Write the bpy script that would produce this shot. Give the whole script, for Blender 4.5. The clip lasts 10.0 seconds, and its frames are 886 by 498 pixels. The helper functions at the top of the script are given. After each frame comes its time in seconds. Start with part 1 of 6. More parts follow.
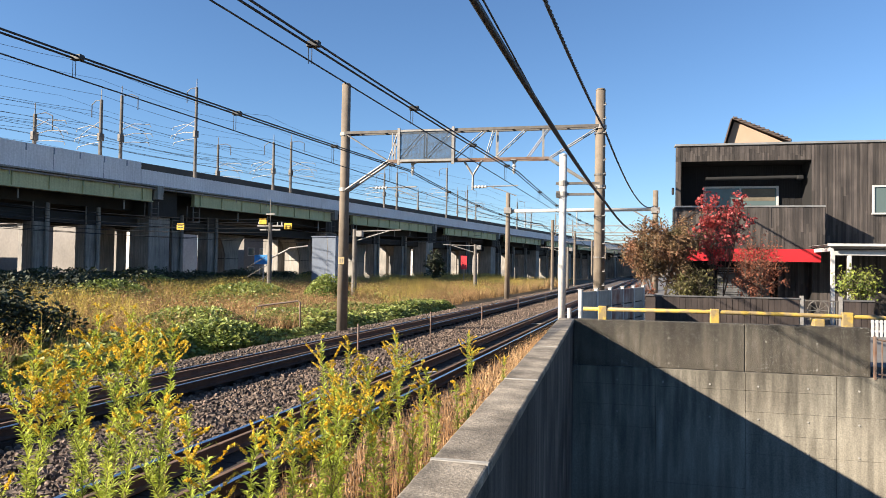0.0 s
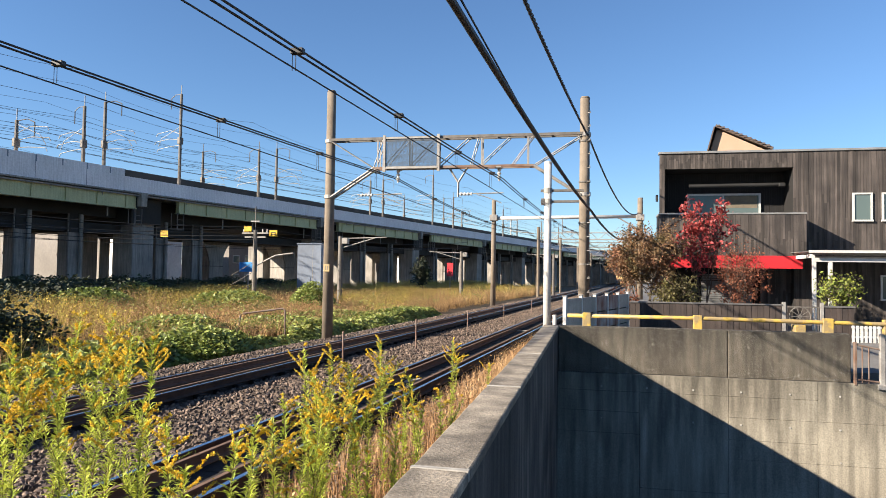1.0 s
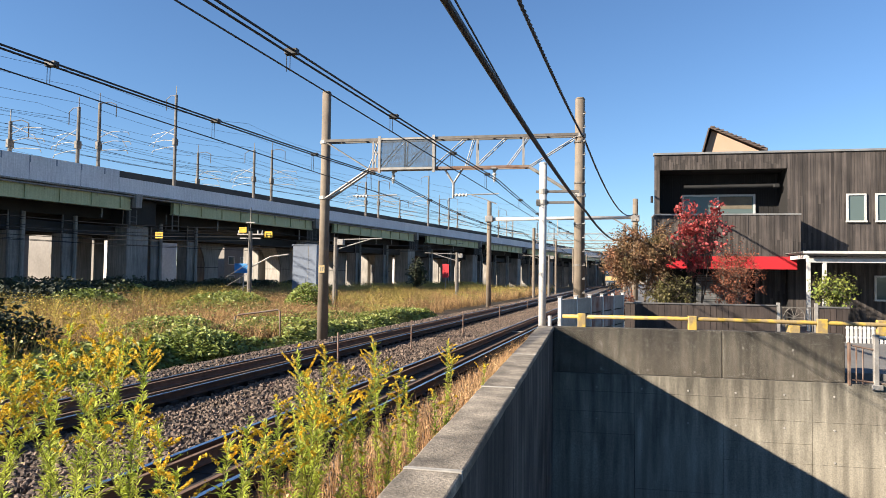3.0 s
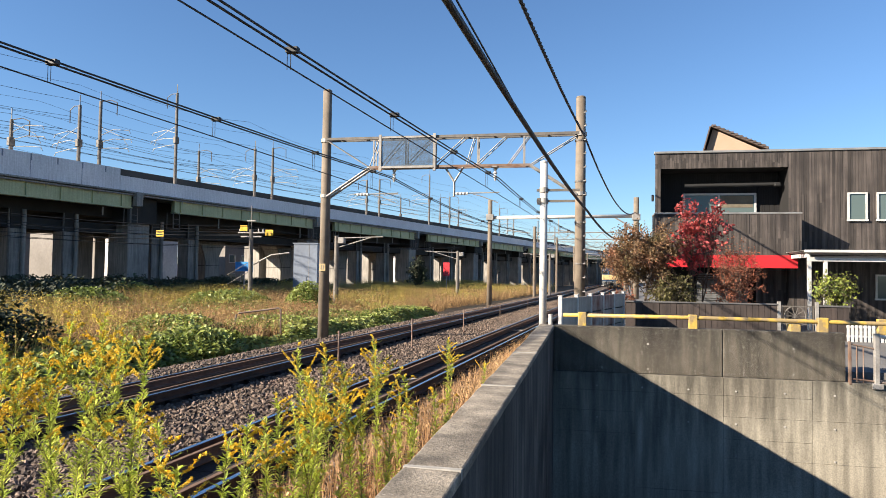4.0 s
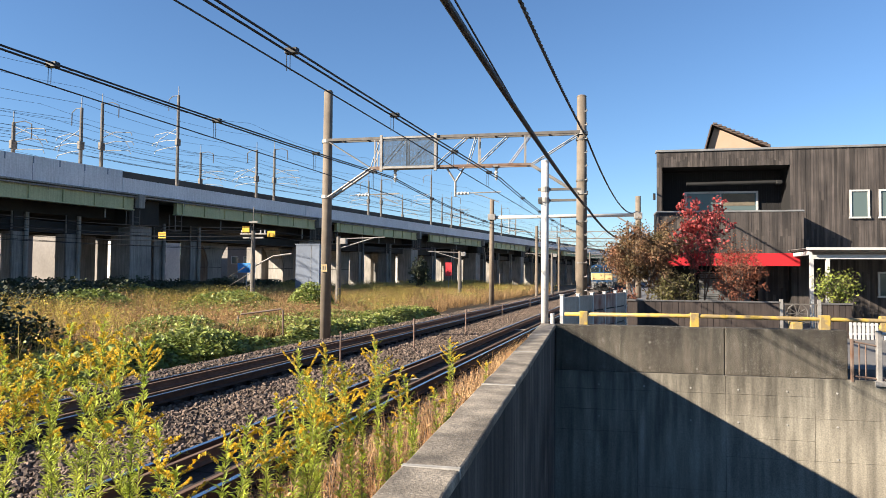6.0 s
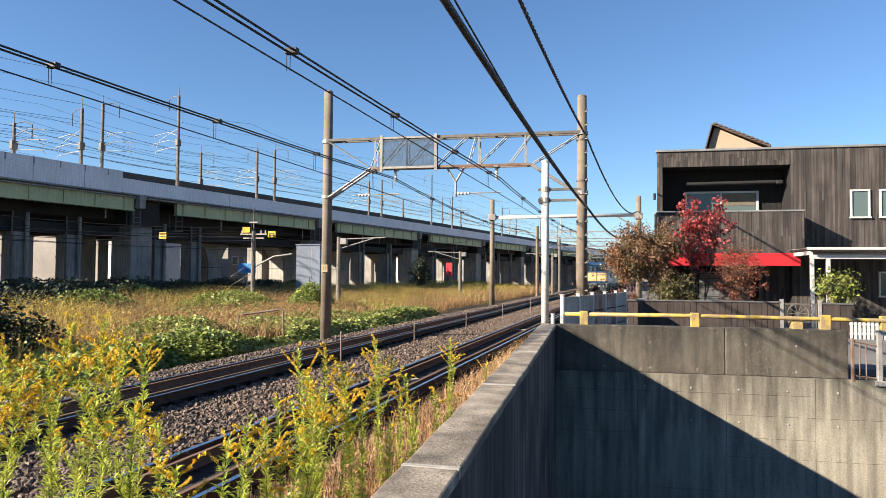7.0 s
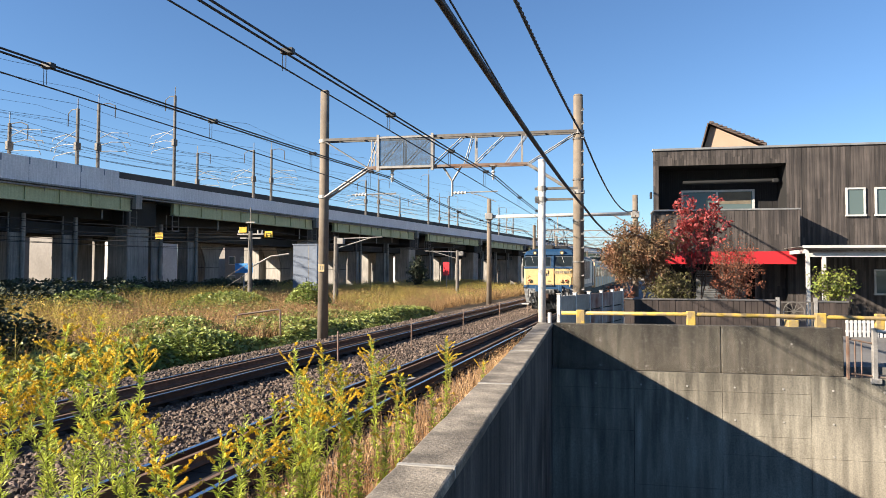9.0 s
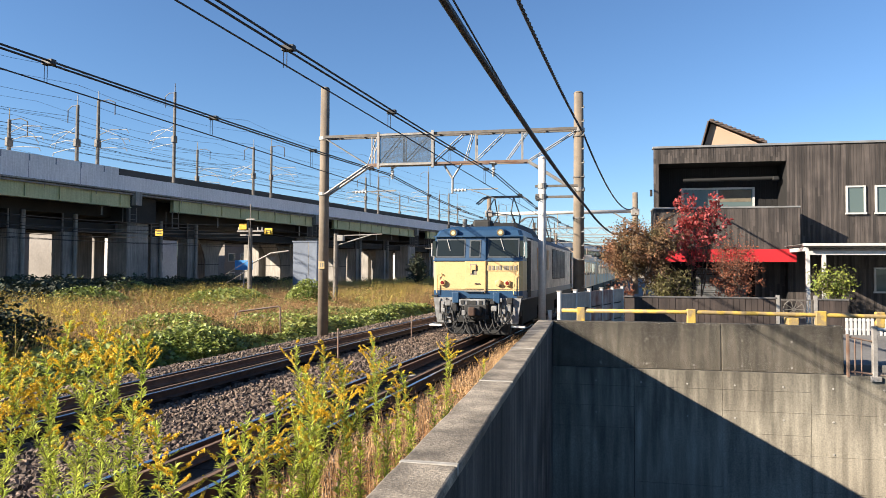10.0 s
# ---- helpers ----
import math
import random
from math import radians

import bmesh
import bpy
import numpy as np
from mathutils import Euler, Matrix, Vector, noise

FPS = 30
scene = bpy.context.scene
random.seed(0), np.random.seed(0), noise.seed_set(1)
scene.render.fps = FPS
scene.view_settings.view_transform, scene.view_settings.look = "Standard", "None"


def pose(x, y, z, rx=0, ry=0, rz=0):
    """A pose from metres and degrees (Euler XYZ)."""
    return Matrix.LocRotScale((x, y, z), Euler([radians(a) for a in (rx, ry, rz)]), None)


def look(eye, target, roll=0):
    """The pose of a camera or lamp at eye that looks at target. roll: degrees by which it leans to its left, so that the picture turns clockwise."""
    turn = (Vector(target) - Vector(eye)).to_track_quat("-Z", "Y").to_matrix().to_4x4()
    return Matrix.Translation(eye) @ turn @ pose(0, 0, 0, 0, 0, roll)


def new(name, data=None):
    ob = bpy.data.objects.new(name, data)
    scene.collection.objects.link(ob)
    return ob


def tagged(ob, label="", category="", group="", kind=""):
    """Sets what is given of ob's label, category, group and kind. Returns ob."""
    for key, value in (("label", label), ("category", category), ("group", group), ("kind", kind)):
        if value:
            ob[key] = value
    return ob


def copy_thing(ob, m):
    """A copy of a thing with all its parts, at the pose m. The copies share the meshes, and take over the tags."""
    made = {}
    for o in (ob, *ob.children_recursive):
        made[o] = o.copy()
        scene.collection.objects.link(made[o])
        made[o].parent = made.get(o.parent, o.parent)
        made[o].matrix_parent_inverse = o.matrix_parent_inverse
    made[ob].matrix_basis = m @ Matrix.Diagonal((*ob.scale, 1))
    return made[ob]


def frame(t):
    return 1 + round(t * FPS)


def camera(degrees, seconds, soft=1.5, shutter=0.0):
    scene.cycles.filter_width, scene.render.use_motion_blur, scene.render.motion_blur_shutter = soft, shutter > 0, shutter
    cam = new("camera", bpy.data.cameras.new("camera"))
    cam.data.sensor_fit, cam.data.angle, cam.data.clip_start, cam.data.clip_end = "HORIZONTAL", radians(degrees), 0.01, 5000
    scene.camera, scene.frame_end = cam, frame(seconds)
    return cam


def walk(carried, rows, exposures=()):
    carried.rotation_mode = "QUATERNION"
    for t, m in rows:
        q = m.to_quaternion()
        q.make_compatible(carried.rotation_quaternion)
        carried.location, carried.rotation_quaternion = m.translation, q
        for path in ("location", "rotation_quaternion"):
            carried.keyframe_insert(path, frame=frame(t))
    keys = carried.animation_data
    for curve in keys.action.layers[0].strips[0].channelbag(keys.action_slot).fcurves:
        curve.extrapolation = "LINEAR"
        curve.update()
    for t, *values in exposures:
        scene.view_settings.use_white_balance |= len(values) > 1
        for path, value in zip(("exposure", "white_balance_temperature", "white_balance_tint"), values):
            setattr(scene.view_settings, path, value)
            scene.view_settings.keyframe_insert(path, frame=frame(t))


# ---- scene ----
cam = camera(65.0, 10.0, soft=0.3)
PATH = [
    (0, (-0.06, -0.022, 2.058), (-0.51, 1.926, 2.11), 0.9),
    (0.5, (-0.055, -0.02, 2.058), (-0.489, 1.931, 2.122), 0.9),
    (1, (-0.03, -0.02, 2.058), (-0.442, 1.936, 2.131), 0.8),
    (1.5, (-0.022, -0.018, 2.056), (-0.418, 1.941, 2.136), 0.7),
    (2, (-0.02, -0.021, 2.057), (-0.415, 1.938, 2.139), 0.7),
    (2.5, (-0.021, -0.007, 2.053), (-0.419, 1.951, 2.133), 0.7),
    (4, (-0.015, -0.006, 2.055), (-0.417, 1.951, 2.127), 0.8),
    (4.5, (-0.013, 0.0, 2.052), (-0.417, 1.957, 2.124), 0.8),
    (5, (0.0, 0.0, 2.05), (-0.407, 1.957, 2.122), 0.7),
    (5.5, (0.007, -0.001, 2.05), (-0.4, 1.956, 2.122), 0.5),
    (7, (0.014, -0.002, 2.046), (-0.396, 1.954, 2.119), 0.4),
    (7.5, (0.019, 0.001, 2.045), (-0.39, 1.957, 2.116), 0.3),
    (8, (0.02, 0.005, 2.042), (-0.388, 1.962, 2.112), 0.3),
    (8.5, (0.024, 0.002, 2.044), (-0.38, 1.959, 2.114), 0.2),
    (9, (0.027, -0.012, 2.049), (-0.375, 1.946, 2.12), 0.2),
    (9.5, (0.023, -0.016, 2.052), (-0.378, 1.942, 2.122), 0.2),
    (10, (0.012, -0.017, 2.051), (-0.389, 1.941, 2.114), 0.3),
]
walk(cam, [(t, look(eye, target, roll)) for t, eye, target, roll in PATH], exposures=[(0, 1.64, 6500, 10), (10, 1.64, 6500, 10)])

# ---- light ----
SUN_TO = Vector((-1.0, -0.62, 0.55)).normalized()
world = bpy.data.worlds.new("sky")
scene.world = world
world.use_nodes = True
wn = world.node_tree.nodes
sky = wn.new("ShaderNodeTexSky")
sky.sky_type, sky.sun_disc = "NISHITA", False
sky.sun_elevation = math.asin(SUN_TO.z)
sky.sun_rotation = math.atan2(SUN_TO.x, SUN_TO.y)
sky.altitude, sky.air_density, sky.dust_density, sky.ozone_density = 50, 1.0, 0.1, 6.3
wn["Background"].inputs["Strength"].default_value = 0.055
world.node_tree.links.new(sky.outputs[0], wn["Background"].inputs["Color"])
sun = new("sun", bpy.data.lights.new("sun", "SUN"))
sun.data.energy, sun.data.angle, sun.data.color = 5.0, radians(0.5), (1.0, 0.88, 0.72)
sun.matrix_world = look(SUN_TO * 60, (0, 0, 0))


# ---- materials ----
def material(name, base, rough=0.8, metal=0.0, dark=None, scale=4.0, detail=30.0, bump=0.0, island=0.0, obj_var=0.0,
             streak=0.0, mix=0.5, translucent=0.0, grime=None, specks=0.0, grain=0.25):
    """Procedural surface: two scales of colour noise, fine relief, optional vertical streaks and per-piece variation."""
    m = bpy.data.materials.new(name)
    m.use_nodes = True
    nt = m.node_tree
    nd, lk = nt.nodes, nt.links
    b = nd["Principled BSDF"]
    b.inputs["Roughness"].default_value, b.inputs["Metallic"].default_value = rough, metal
    if dark is None:
        dark = tuple(c * 0.65 for c in base)
    co = nd.new("ShaderNodeTexCoord")
    n1, n2 = nd.new("ShaderNodeTexNoise"), nd.new("ShaderNodeTexNoise")
    n1.inputs["Scale"].default_value, n1.inputs["Detail"].default_value = scale, 5
    n2.inputs["Scale"].default_value, n2.inputs["Detail"].default_value = detail, 3
    lk.new(co.outputs["Object"], n1.inputs["Vector"])
    lk.new(co.outputs["Object"], n2.inputs["Vector"])
    r = nd.new("ShaderNodeMapRange")
    r.inputs["From Min"].default_value, r.inputs["From Max"].default_value = 0.5 - 0.25 * (1.2 - mix), 0.5 + 0.25 * (1.2 - mix)
    lk.new(n1.outputs["Fac"], r.inputs["Value"])
    mx = nd.new("ShaderNodeMix")
    mx.data_type = "RGBA"
    mx.inputs["A"].default_value, mx.inputs["B"].default_value = (*dark, 1), (*base, 1)
    lk.new(r.outputs["Result"], mx.inputs["Factor"])
    col = mx.outputs["Result"]

    def scaled(col, source, lo, hi):
        v = nd.new("ShaderNodeMapRange")
        v.inputs["To Min"].default_value, v.inputs["To Max"].default_value = lo, hi
        lk.new(source, v.inputs["Value"])
        mm = nd.new("ShaderNodeMix")
        mm.data_type, mm.blend_type = "RGBA", "MULTIPLY"
        mm.inputs["Factor"].default_value = 1
        lk.new(col, mm.inputs["A"])
        lk.new(v.outputs["Result"], mm.inputs["B"])
        return mm.outputs["Result"]

    col = scaled(col, n2.outputs["Fac"], 1 - grain, 1 + grain)
    if streak:
        mp = nd.new("ShaderNodeMapping")
        mp.inputs["Scale"].default_value = (6, 6, 0.35)
        ns = nd.new("ShaderNodeTexNoise")
        ns.inputs["Scale"].default_value, ns.inputs["Detail"].default_value = 1.6, 6
        lk.new(co.outputs["Object"], mp.inputs["Vector"])
        lk.new(mp.outputs["Vector"], ns.inputs["Vector"])
        rs = nd.new("ShaderNodeMapRange")
        rs.inputs["From Min"].default_value, rs.inputs["From Max"].default_value = 0.35, 0.65
        lk.new(ns.outputs["Fac"], rs.inputs["Value"])
        col = scaled(col, rs.outputs["Result"], 1 - streak, 1 + 0.15 * streak)
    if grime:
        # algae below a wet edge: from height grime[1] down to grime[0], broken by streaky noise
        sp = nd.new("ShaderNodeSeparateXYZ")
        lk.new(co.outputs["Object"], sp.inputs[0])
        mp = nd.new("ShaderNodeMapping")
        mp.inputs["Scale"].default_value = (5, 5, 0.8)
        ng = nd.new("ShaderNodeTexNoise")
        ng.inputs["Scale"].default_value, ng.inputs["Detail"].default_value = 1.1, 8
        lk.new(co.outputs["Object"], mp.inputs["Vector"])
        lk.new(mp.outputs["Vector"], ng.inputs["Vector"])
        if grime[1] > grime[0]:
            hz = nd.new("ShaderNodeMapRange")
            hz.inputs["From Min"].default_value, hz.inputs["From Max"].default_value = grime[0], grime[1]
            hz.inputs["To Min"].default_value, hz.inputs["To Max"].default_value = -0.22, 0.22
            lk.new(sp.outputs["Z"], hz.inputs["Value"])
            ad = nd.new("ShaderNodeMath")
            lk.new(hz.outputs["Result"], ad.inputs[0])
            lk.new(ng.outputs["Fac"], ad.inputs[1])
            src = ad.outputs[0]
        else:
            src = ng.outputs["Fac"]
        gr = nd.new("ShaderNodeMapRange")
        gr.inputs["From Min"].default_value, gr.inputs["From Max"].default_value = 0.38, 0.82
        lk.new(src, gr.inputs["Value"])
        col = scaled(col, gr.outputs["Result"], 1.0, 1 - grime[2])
    if specks:
        vo = nd.new("ShaderNodeTexNoise")
        vo.inputs["Scale"].default_value, vo.inputs["Detail"].default_value = 95, 2
        lk.new(co.outputs["Object"], vo.inputs["Vector"])
        vr = nd.new("ShaderNodeMapRange")
        vr.inputs["From Min"].default_value, vr.inputs["From Max"].default_value = 0.665, 0.7
        lk.new(vo.outputs["Fac"], vr.inputs["Value"])
        wm = nd.new("ShaderNodeMix")
        wm.data_type = "RGBA"
        wm.inputs["B"].default_value = (0.6, 0.58, 0.52, 1)
        mu = nd.new("ShaderNodeMath")
        mu.operation = "MULTIPLY"
        mu.inputs[1].default_value = specks
        lk.new(vr.outputs["Result"], mu.inputs[0])
        lk.new(mu.outputs[0], wm.inputs["Factor"])
        lk.new(col, wm.inputs["A"])
        col = wm.outputs["Result"]
    if island:
        g = nd.new("ShaderNodeNewGeometry")
        col = scaled(col, g.outputs["Random Per Island"], 1 - island, 1 + island)
    if obj_var:
        oi = nd.new("ShaderNodeObjectInfo")
        col = scaled(col, oi.outputs["Random"], 1 - obj_var, 1 + obj_var)
    lk.new(col, b.inputs["Base Color"])
    if bump:
        bp = nd.new("ShaderNodeBump")
        bp.inputs["Strength"].default_value, bp.inputs["Distance"].default_value = bump, 0.02
        lk.new(n2.outputs["Fac"], bp.inputs["Height"])
        lk.new(bp.outputs["Normal"], b.inputs["Normal"])
    if translucent:
        tr = nd.new("ShaderNodeBsdfTranslucent")
        lk.new(col, tr.inputs["Color"])
        ms = nd.new("ShaderNodeMixShader")
        ms.inputs["Fac"].default_value = translucent
        lk.new(b.outputs[0], ms.inputs[1])
        lk.new(tr.outputs[0], ms.inputs[2])
        lk.new(ms.outputs[0], nd["Material Output"].inputs["Surface"])
    return m


def glow(name, color, strength):
    m = bpy.data.materials.new(name)
    m.use_nodes = True
    b = m.node_tree.nodes["Principled BSDF"]
    b.inputs["Base Color"].default_value = (*color, 1)
    b.inputs["Emission Color"].default_value, b.inputs["Emission Strength"].default_value = (*color, 1), strength
    return m


def glass(name, tint, rough=0.03, spec=0.8):
    m = bpy.data.materials.new(name)
    m.use_nodes = True
    b = m.node_tree.nodes["Principled BSDF"]
    b.inputs["Base Color"].default_value, b.inputs["Roughness"].default_value = (*tint, 1), rough
    b.inputs["Specular IOR Level"].default_value = spec
    return m


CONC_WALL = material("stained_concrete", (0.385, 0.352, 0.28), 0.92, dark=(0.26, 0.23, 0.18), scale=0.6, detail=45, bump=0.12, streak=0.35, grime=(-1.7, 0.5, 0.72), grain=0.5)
CONC_CAP = material("weathered_concrete_cap", (0.34, 0.29, 0.225), 0.95, dark=(0.125, 0.104, 0.08), scale=3.2, detail=70, bump=0.3, grime=(0.0, 0.0, 0.6), specks=0.35, grain=0.9)
# soot and streaks, with the base also darkened to carry the wall's shade
CONC_DARK = material("sooty_shaded_concrete", (0.185, 0.167, 0.148), 0.95, dark=(0.0518, 0.0474, 0.0422), scale=1.1, detail=50, bump=0.4, streak=0.65, grime=(-2.0, 1.2, 0.6), grain=0.5)
CONC_POLE = material("pole_concrete", (0.207, 0.167, 0.126), 0.9, dark=(0.148, 0.118, 0.0888), scale=3, detail=40, bump=0.2, streak=0.2)
CONC_VIA = material("viaduct_concrete", (0.34, 0.315, 0.28), 0.9, dark=(0.19, 0.178, 0.165), scale=0.4, detail=9, bump=0.1, streak=0.35)
PARAPET = material("parapet_panels", (0.739, 0.728, 0.739), 0.8, dark=(0.627, 0.616, 0.627), scale=0.3, detail=7, streak=0.15)
BARRIER = material("noise_barrier", (0.037, 0.0385, 0.0407), 0.8, scale=0.5, detail=6)
GIRDER = material("green_girder_paint", (0.46, 0.46, 0.25), 0.6, dark=(0.37, 0.38, 0.2), scale=0.5, detail=8, streak=0.15)
STEEL = material("galvanised_steel", (0.311, 0.296, 0.274), 0.6, 0.25, dark=(0.207, 0.192, 0.178), scale=5, detail=40)
RUSTY = material("rusty_steel", (0.222, 0.178, 0.148), 0.75, 0.3, dark=(0.148, 0.074, 0.0444), scale=3, detail=40)
WHITE_STEEL = material("white_pole_paint", (0.527, 0.518, 0.493), 0.5, dark=(0.425, 0.408, 0.383), scale=4, detail=30)
RAIL_SIDE = material("rail_rust", (0.0666, 0.037, 0.0252), 0.9, dark=(0.037, 0.0222, 0.0163), scale=6, detail=60, bump=0.2)
RAIL_TOP = material("polished_rail", (0.62, 0.62, 0.64), 0.22, 1.0, dark=(0.5, 0.5, 0.52), scale=8, detail=50)
TIMBER = material("dark_sleeper", (0.0222, 0.0163, 0.0133), 0.95, dark=(0.0133, 0.00962, 0.00814), scale=5, detail=50, bump=0.4, obj_var=0.3)
BALLAST = material("ballast_bed", (0.1, 0.075, 0.06), 0.95, dark=(0.06, 0.045, 0.036), scale=14, detail=40, bump=0.8)
STONE = material("ballast_stone", (0.165, 0.122, 0.092), 0.9, dark=(0.08, 0.055, 0.042), scale=5, detail=50, island=0.7)
SOIL = material("soil", (0.118, 0.074, 0.037), 0.97, dark=(0.0518, 0.0444, 0.0222), scale=0.6, detail=12, bump=0.6)
ASPHALT = material("asphalt", (0.0444, 0.0444, 0.0444), 0.9, dark=(0.0333, 0.0333, 0.0333), scale=1.5, detail=80, bump=0.3)
PAVING = material("street_paving", (0.148, 0.141, 0.133), 0.9, scale=1.0, detail=60, bump=0.2)
WIRE = material("dark_wire", (0.0222, 0.0222, 0.0237), 0.6, scale=3, detail=20)
WIRE_FAR = material("copper_wire", (0.0888, 0.0962, 0.104), 0.6, 0.3, scale=3, detail=20)
YELLOW = material("chipped_yellow_paint", (0.42, 0.285, 0.06), 0.55, dark=(0.26, 0.19, 0.09), scale=7, detail=35, bump=0.2, mix=1.0)
CLAD = material("charred_board", (0.0782, 0.0646, 0.057), 0.8, dark=(0.0467, 0.0382, 0.0348), scale=1.5, detail=40, bump=0.3, island=0.5, streak=0.5)
# the same cladding, darkened so its colour holds the shade of the recesses
CLAD_SHADE = material("shade_dark_board", (0.011, 0.01, 0.01), 0.85, dark=(0.007, 0.006, 0.006), scale=1.5, detail=30, island=0.2)
COPING = material("roof_coping", (0.36, 0.351, 0.333), 0.45, 0.5, scale=2, detail=20)
WHITE = material("white_frame", (0.42, 0.41, 0.39), 0.45, scale=3, detail=20, dark=(0.5, 0.49, 0.47))
PANE = glass("window_pane", (0.09, 0.12, 0.115), 0.03, 0.5)
ROOF_SHEET = material("milky_sheet", (0.5, 0.5, 0.47), 0.4, scale=2, detail=20, dark=(0.42, 0.42, 0.4), translucent=0.5)
BLIND = material("tan_blind", (0.178, 0.148, 0.104), 0.8, scale=3, detail=30)
RED = material("red_awning_cloth", (0.47, 0.01, 0.018), 0.75, dark=(0.38, 0.008, 0.015), scale=2, detail=30)
PEACH = material("peach_render", (0.348, 0.237, 0.17), 0.85, scale=2, detail=30, dark=(0.311, 0.215, 0.148))
TILE = material("brown_roof_tile", (0.0814, 0.0555, 0.0444), 0.7, scale=3, detail=30, dark=(0.0592, 0.0407, 0.0333))
FENCE_PANEL = material("grey_fence_panel", (0.42, 0.38, 0.33), 0.7, 0.0, dark=(0.27, 0.24, 0.2), scale=1.3, detail=20, streak=0.1)
FENCE_RUST = material("rusting_fence_panel", (0.42, 0.38, 0.35), 0.7, 0.1, dark=(0.2, 0.06, 0.03), scale=2.2, detail=20, streak=0.3)
BARK = material("bark", (0.0962, 0.0703, 0.0518), 0.95, scale=6, detail=40, bump=0.5)
LEAF_BROWN = material("bronze_leaf", (0.27, 0.125, 0.07), 0.7, dark=(0.12, 0.1, 0.04), scale=1.6, detail=9, island=0.5, translucent=0.3)
LEAF_RED = material("crimson_leaf", (0.46, 0.075, 0.065), 0.55, dark=(0.14, 0.03, 0.04), scale=1.5, detail=8, island=0.5, translucent=0.35)
LEAF_RUST = material("rust_twig_leaf", (0.266, 0.0962, 0.0518), 0.7, dark=(0.17, 0.0592, 0.0333), scale=1.5, detail=8, island=0.45, translucent=0.3)
LEAF_GREEN = material("citrus_leaf", (0.25, 0.26, 0.04), 0.65, dark=(0.09, 0.14, 0.025), scale=2, detail=8, island=0.5, translucent=0.25)
LEAF_HEDGE = material("olive_hedge_leaf", (0.118, 0.111, 0.0333), 0.6, dark=(0.074, 0.0592, 0.0222), scale=2, detail=8, island=0.5, translucent=0.25)
WEED_STEM = material("weed_stem", (0.176, 0.192, 0.048), 0.7, dark=(0.176, 0.112, 0.048), scale=3, detail=20)
WEED_LEAF = material("weed_leaf", (0.58, 0.6, 0.1), 0.6, dark=(0.31, 0.4, 0.055), scale=4, detail=20, island=0.4, translucent=0.4)
WEED_FLOWER = material("goldenrod_flower", (0.8, 0.5, 0.018), 0.7, dark=(0.6, 0.46, 0.06), scale=6, detail=20, island=0.3, translucent=0.3)
STRAW = material("dry_straw", (0.518, 0.348, 0.178), 0.85, dark=(0.266, 0.126, 0.0518), scale=0.8, detail=6, island=0.4, translucent=0.25)
FIELD_DRY = material("dry_field_grass", (0.42, 0.265, 0.12), 0.9, dark=(0.25, 0.155, 0.07), scale=0.35, detail=1.2, island=0.65, translucent=0.25)
FIELD_GOLD = material("golden_field_weed", (0.5, 0.37, 0.08), 0.9, dark=(0.29, 0.25, 0.065), scale=0.3, detail=1.5, island=0.6, translucent=0.3)
VINE = material("vine_leaf", (0.33, 0.36, 0.1), 0.5, dark=(0.15, 0.2, 0.04), scale=0.5, detail=3, island=0.6, translucent=0.3)
VINE_PALE = material("yellowing_vine_leaf", (0.459, 0.37, 0.118), 0.6, dark=(0.244, 0.244, 0.0666), scale=0.5, detail=3, island=0.4, translucent=0.3)
LOCO_BLUE = material("loco_blue_paint", (0.014, 0.05, 0.11), 0.4, dark=(0.011, 0.042, 0.095), scale=3, detail=20)
LOCO_CREAM = material("loco_cream_paint", (0.56, 0.385, 0.175), 0.42, dark=(0.5, 0.34, 0.155), scale=2, detail=20)
LOCO_GREY = material("underframe_grey", (0.148, 0.148, 0.148), 0.7, dark=(0.0814, 0.0814, 0.0814), scale=4, detail=30)
LOCO_BLACK = material("sooty_black_parts", (0.014, 0.014, 0.014), 0.7, scale=5, detail=30)
LOCO_SIDE = material("grimy_silver_side", (0.78, 0.73, 0.64), 0.5, 0.3, dark=(0.45, 0.42, 0.37), scale=2, detail=20, streak=0.4)
# silver steel; the tan in the base is warm bounced light
STAINLESS = material("warm_lit_stainless_side", (0.8, 0.55, 0.31), 0.55, 0.1, dark=(0.64, 0.44, 0.25), scale=1, detail=12, streak=0.15)
LAMP_GLASS = glow("headlamp_glass", (0.5, 0.38, 0.2), 0.3)
REFLECTOR = material("lamp_reflector", (0.3, 0.2, 0.1), 0.3, 0.6, scale=5, detail=10)
RED_LENS = material("red_lens", (0.222, 0.0148, 0.0111), 0.2, scale=5, detail=10)
SIGN_YELLOW = material("yellow_sign", (0.75, 0.45, 0.02), 0.5, scale=5, detail=20)
SIGN_BLUE = material("blue_sign", (0.03, 0.25, 0.6), 0.5, scale=5, detail=20)
SIGN_RED = material("red_sign", (0.6, 0.03, 0.04), 0.5, scale=5, detail=20)
INSULATOR = material("porcelain", (0.54, 0.522, 0.486), 0.3, scale=5, detail=20)
BUILDING = material("pale_building", (0.72, 0.69, 0.64), 0.85, dark=(0.46, 0.43, 0.4), scale=0.2, detail=3)
BUILDING_DARK = material("brown_building", (0.222, 0.2, 0.178), 0.85, scale=0.2, detail=3)
BLUEGREY = material("blue_grey_box", (0.19, 0.228, 0.294), 0.6, scale=0.3, detail=4)
# evergreen leaf, also put on undergrowth and weeds to darken them as shade
FOREST = material("evergreen_and_shade_leaf", (0.0444, 0.0555, 0.0222), 0.8, dark=(0.0222, 0.0296, 0.0133), scale=0.4, detail=3, island=0.4)
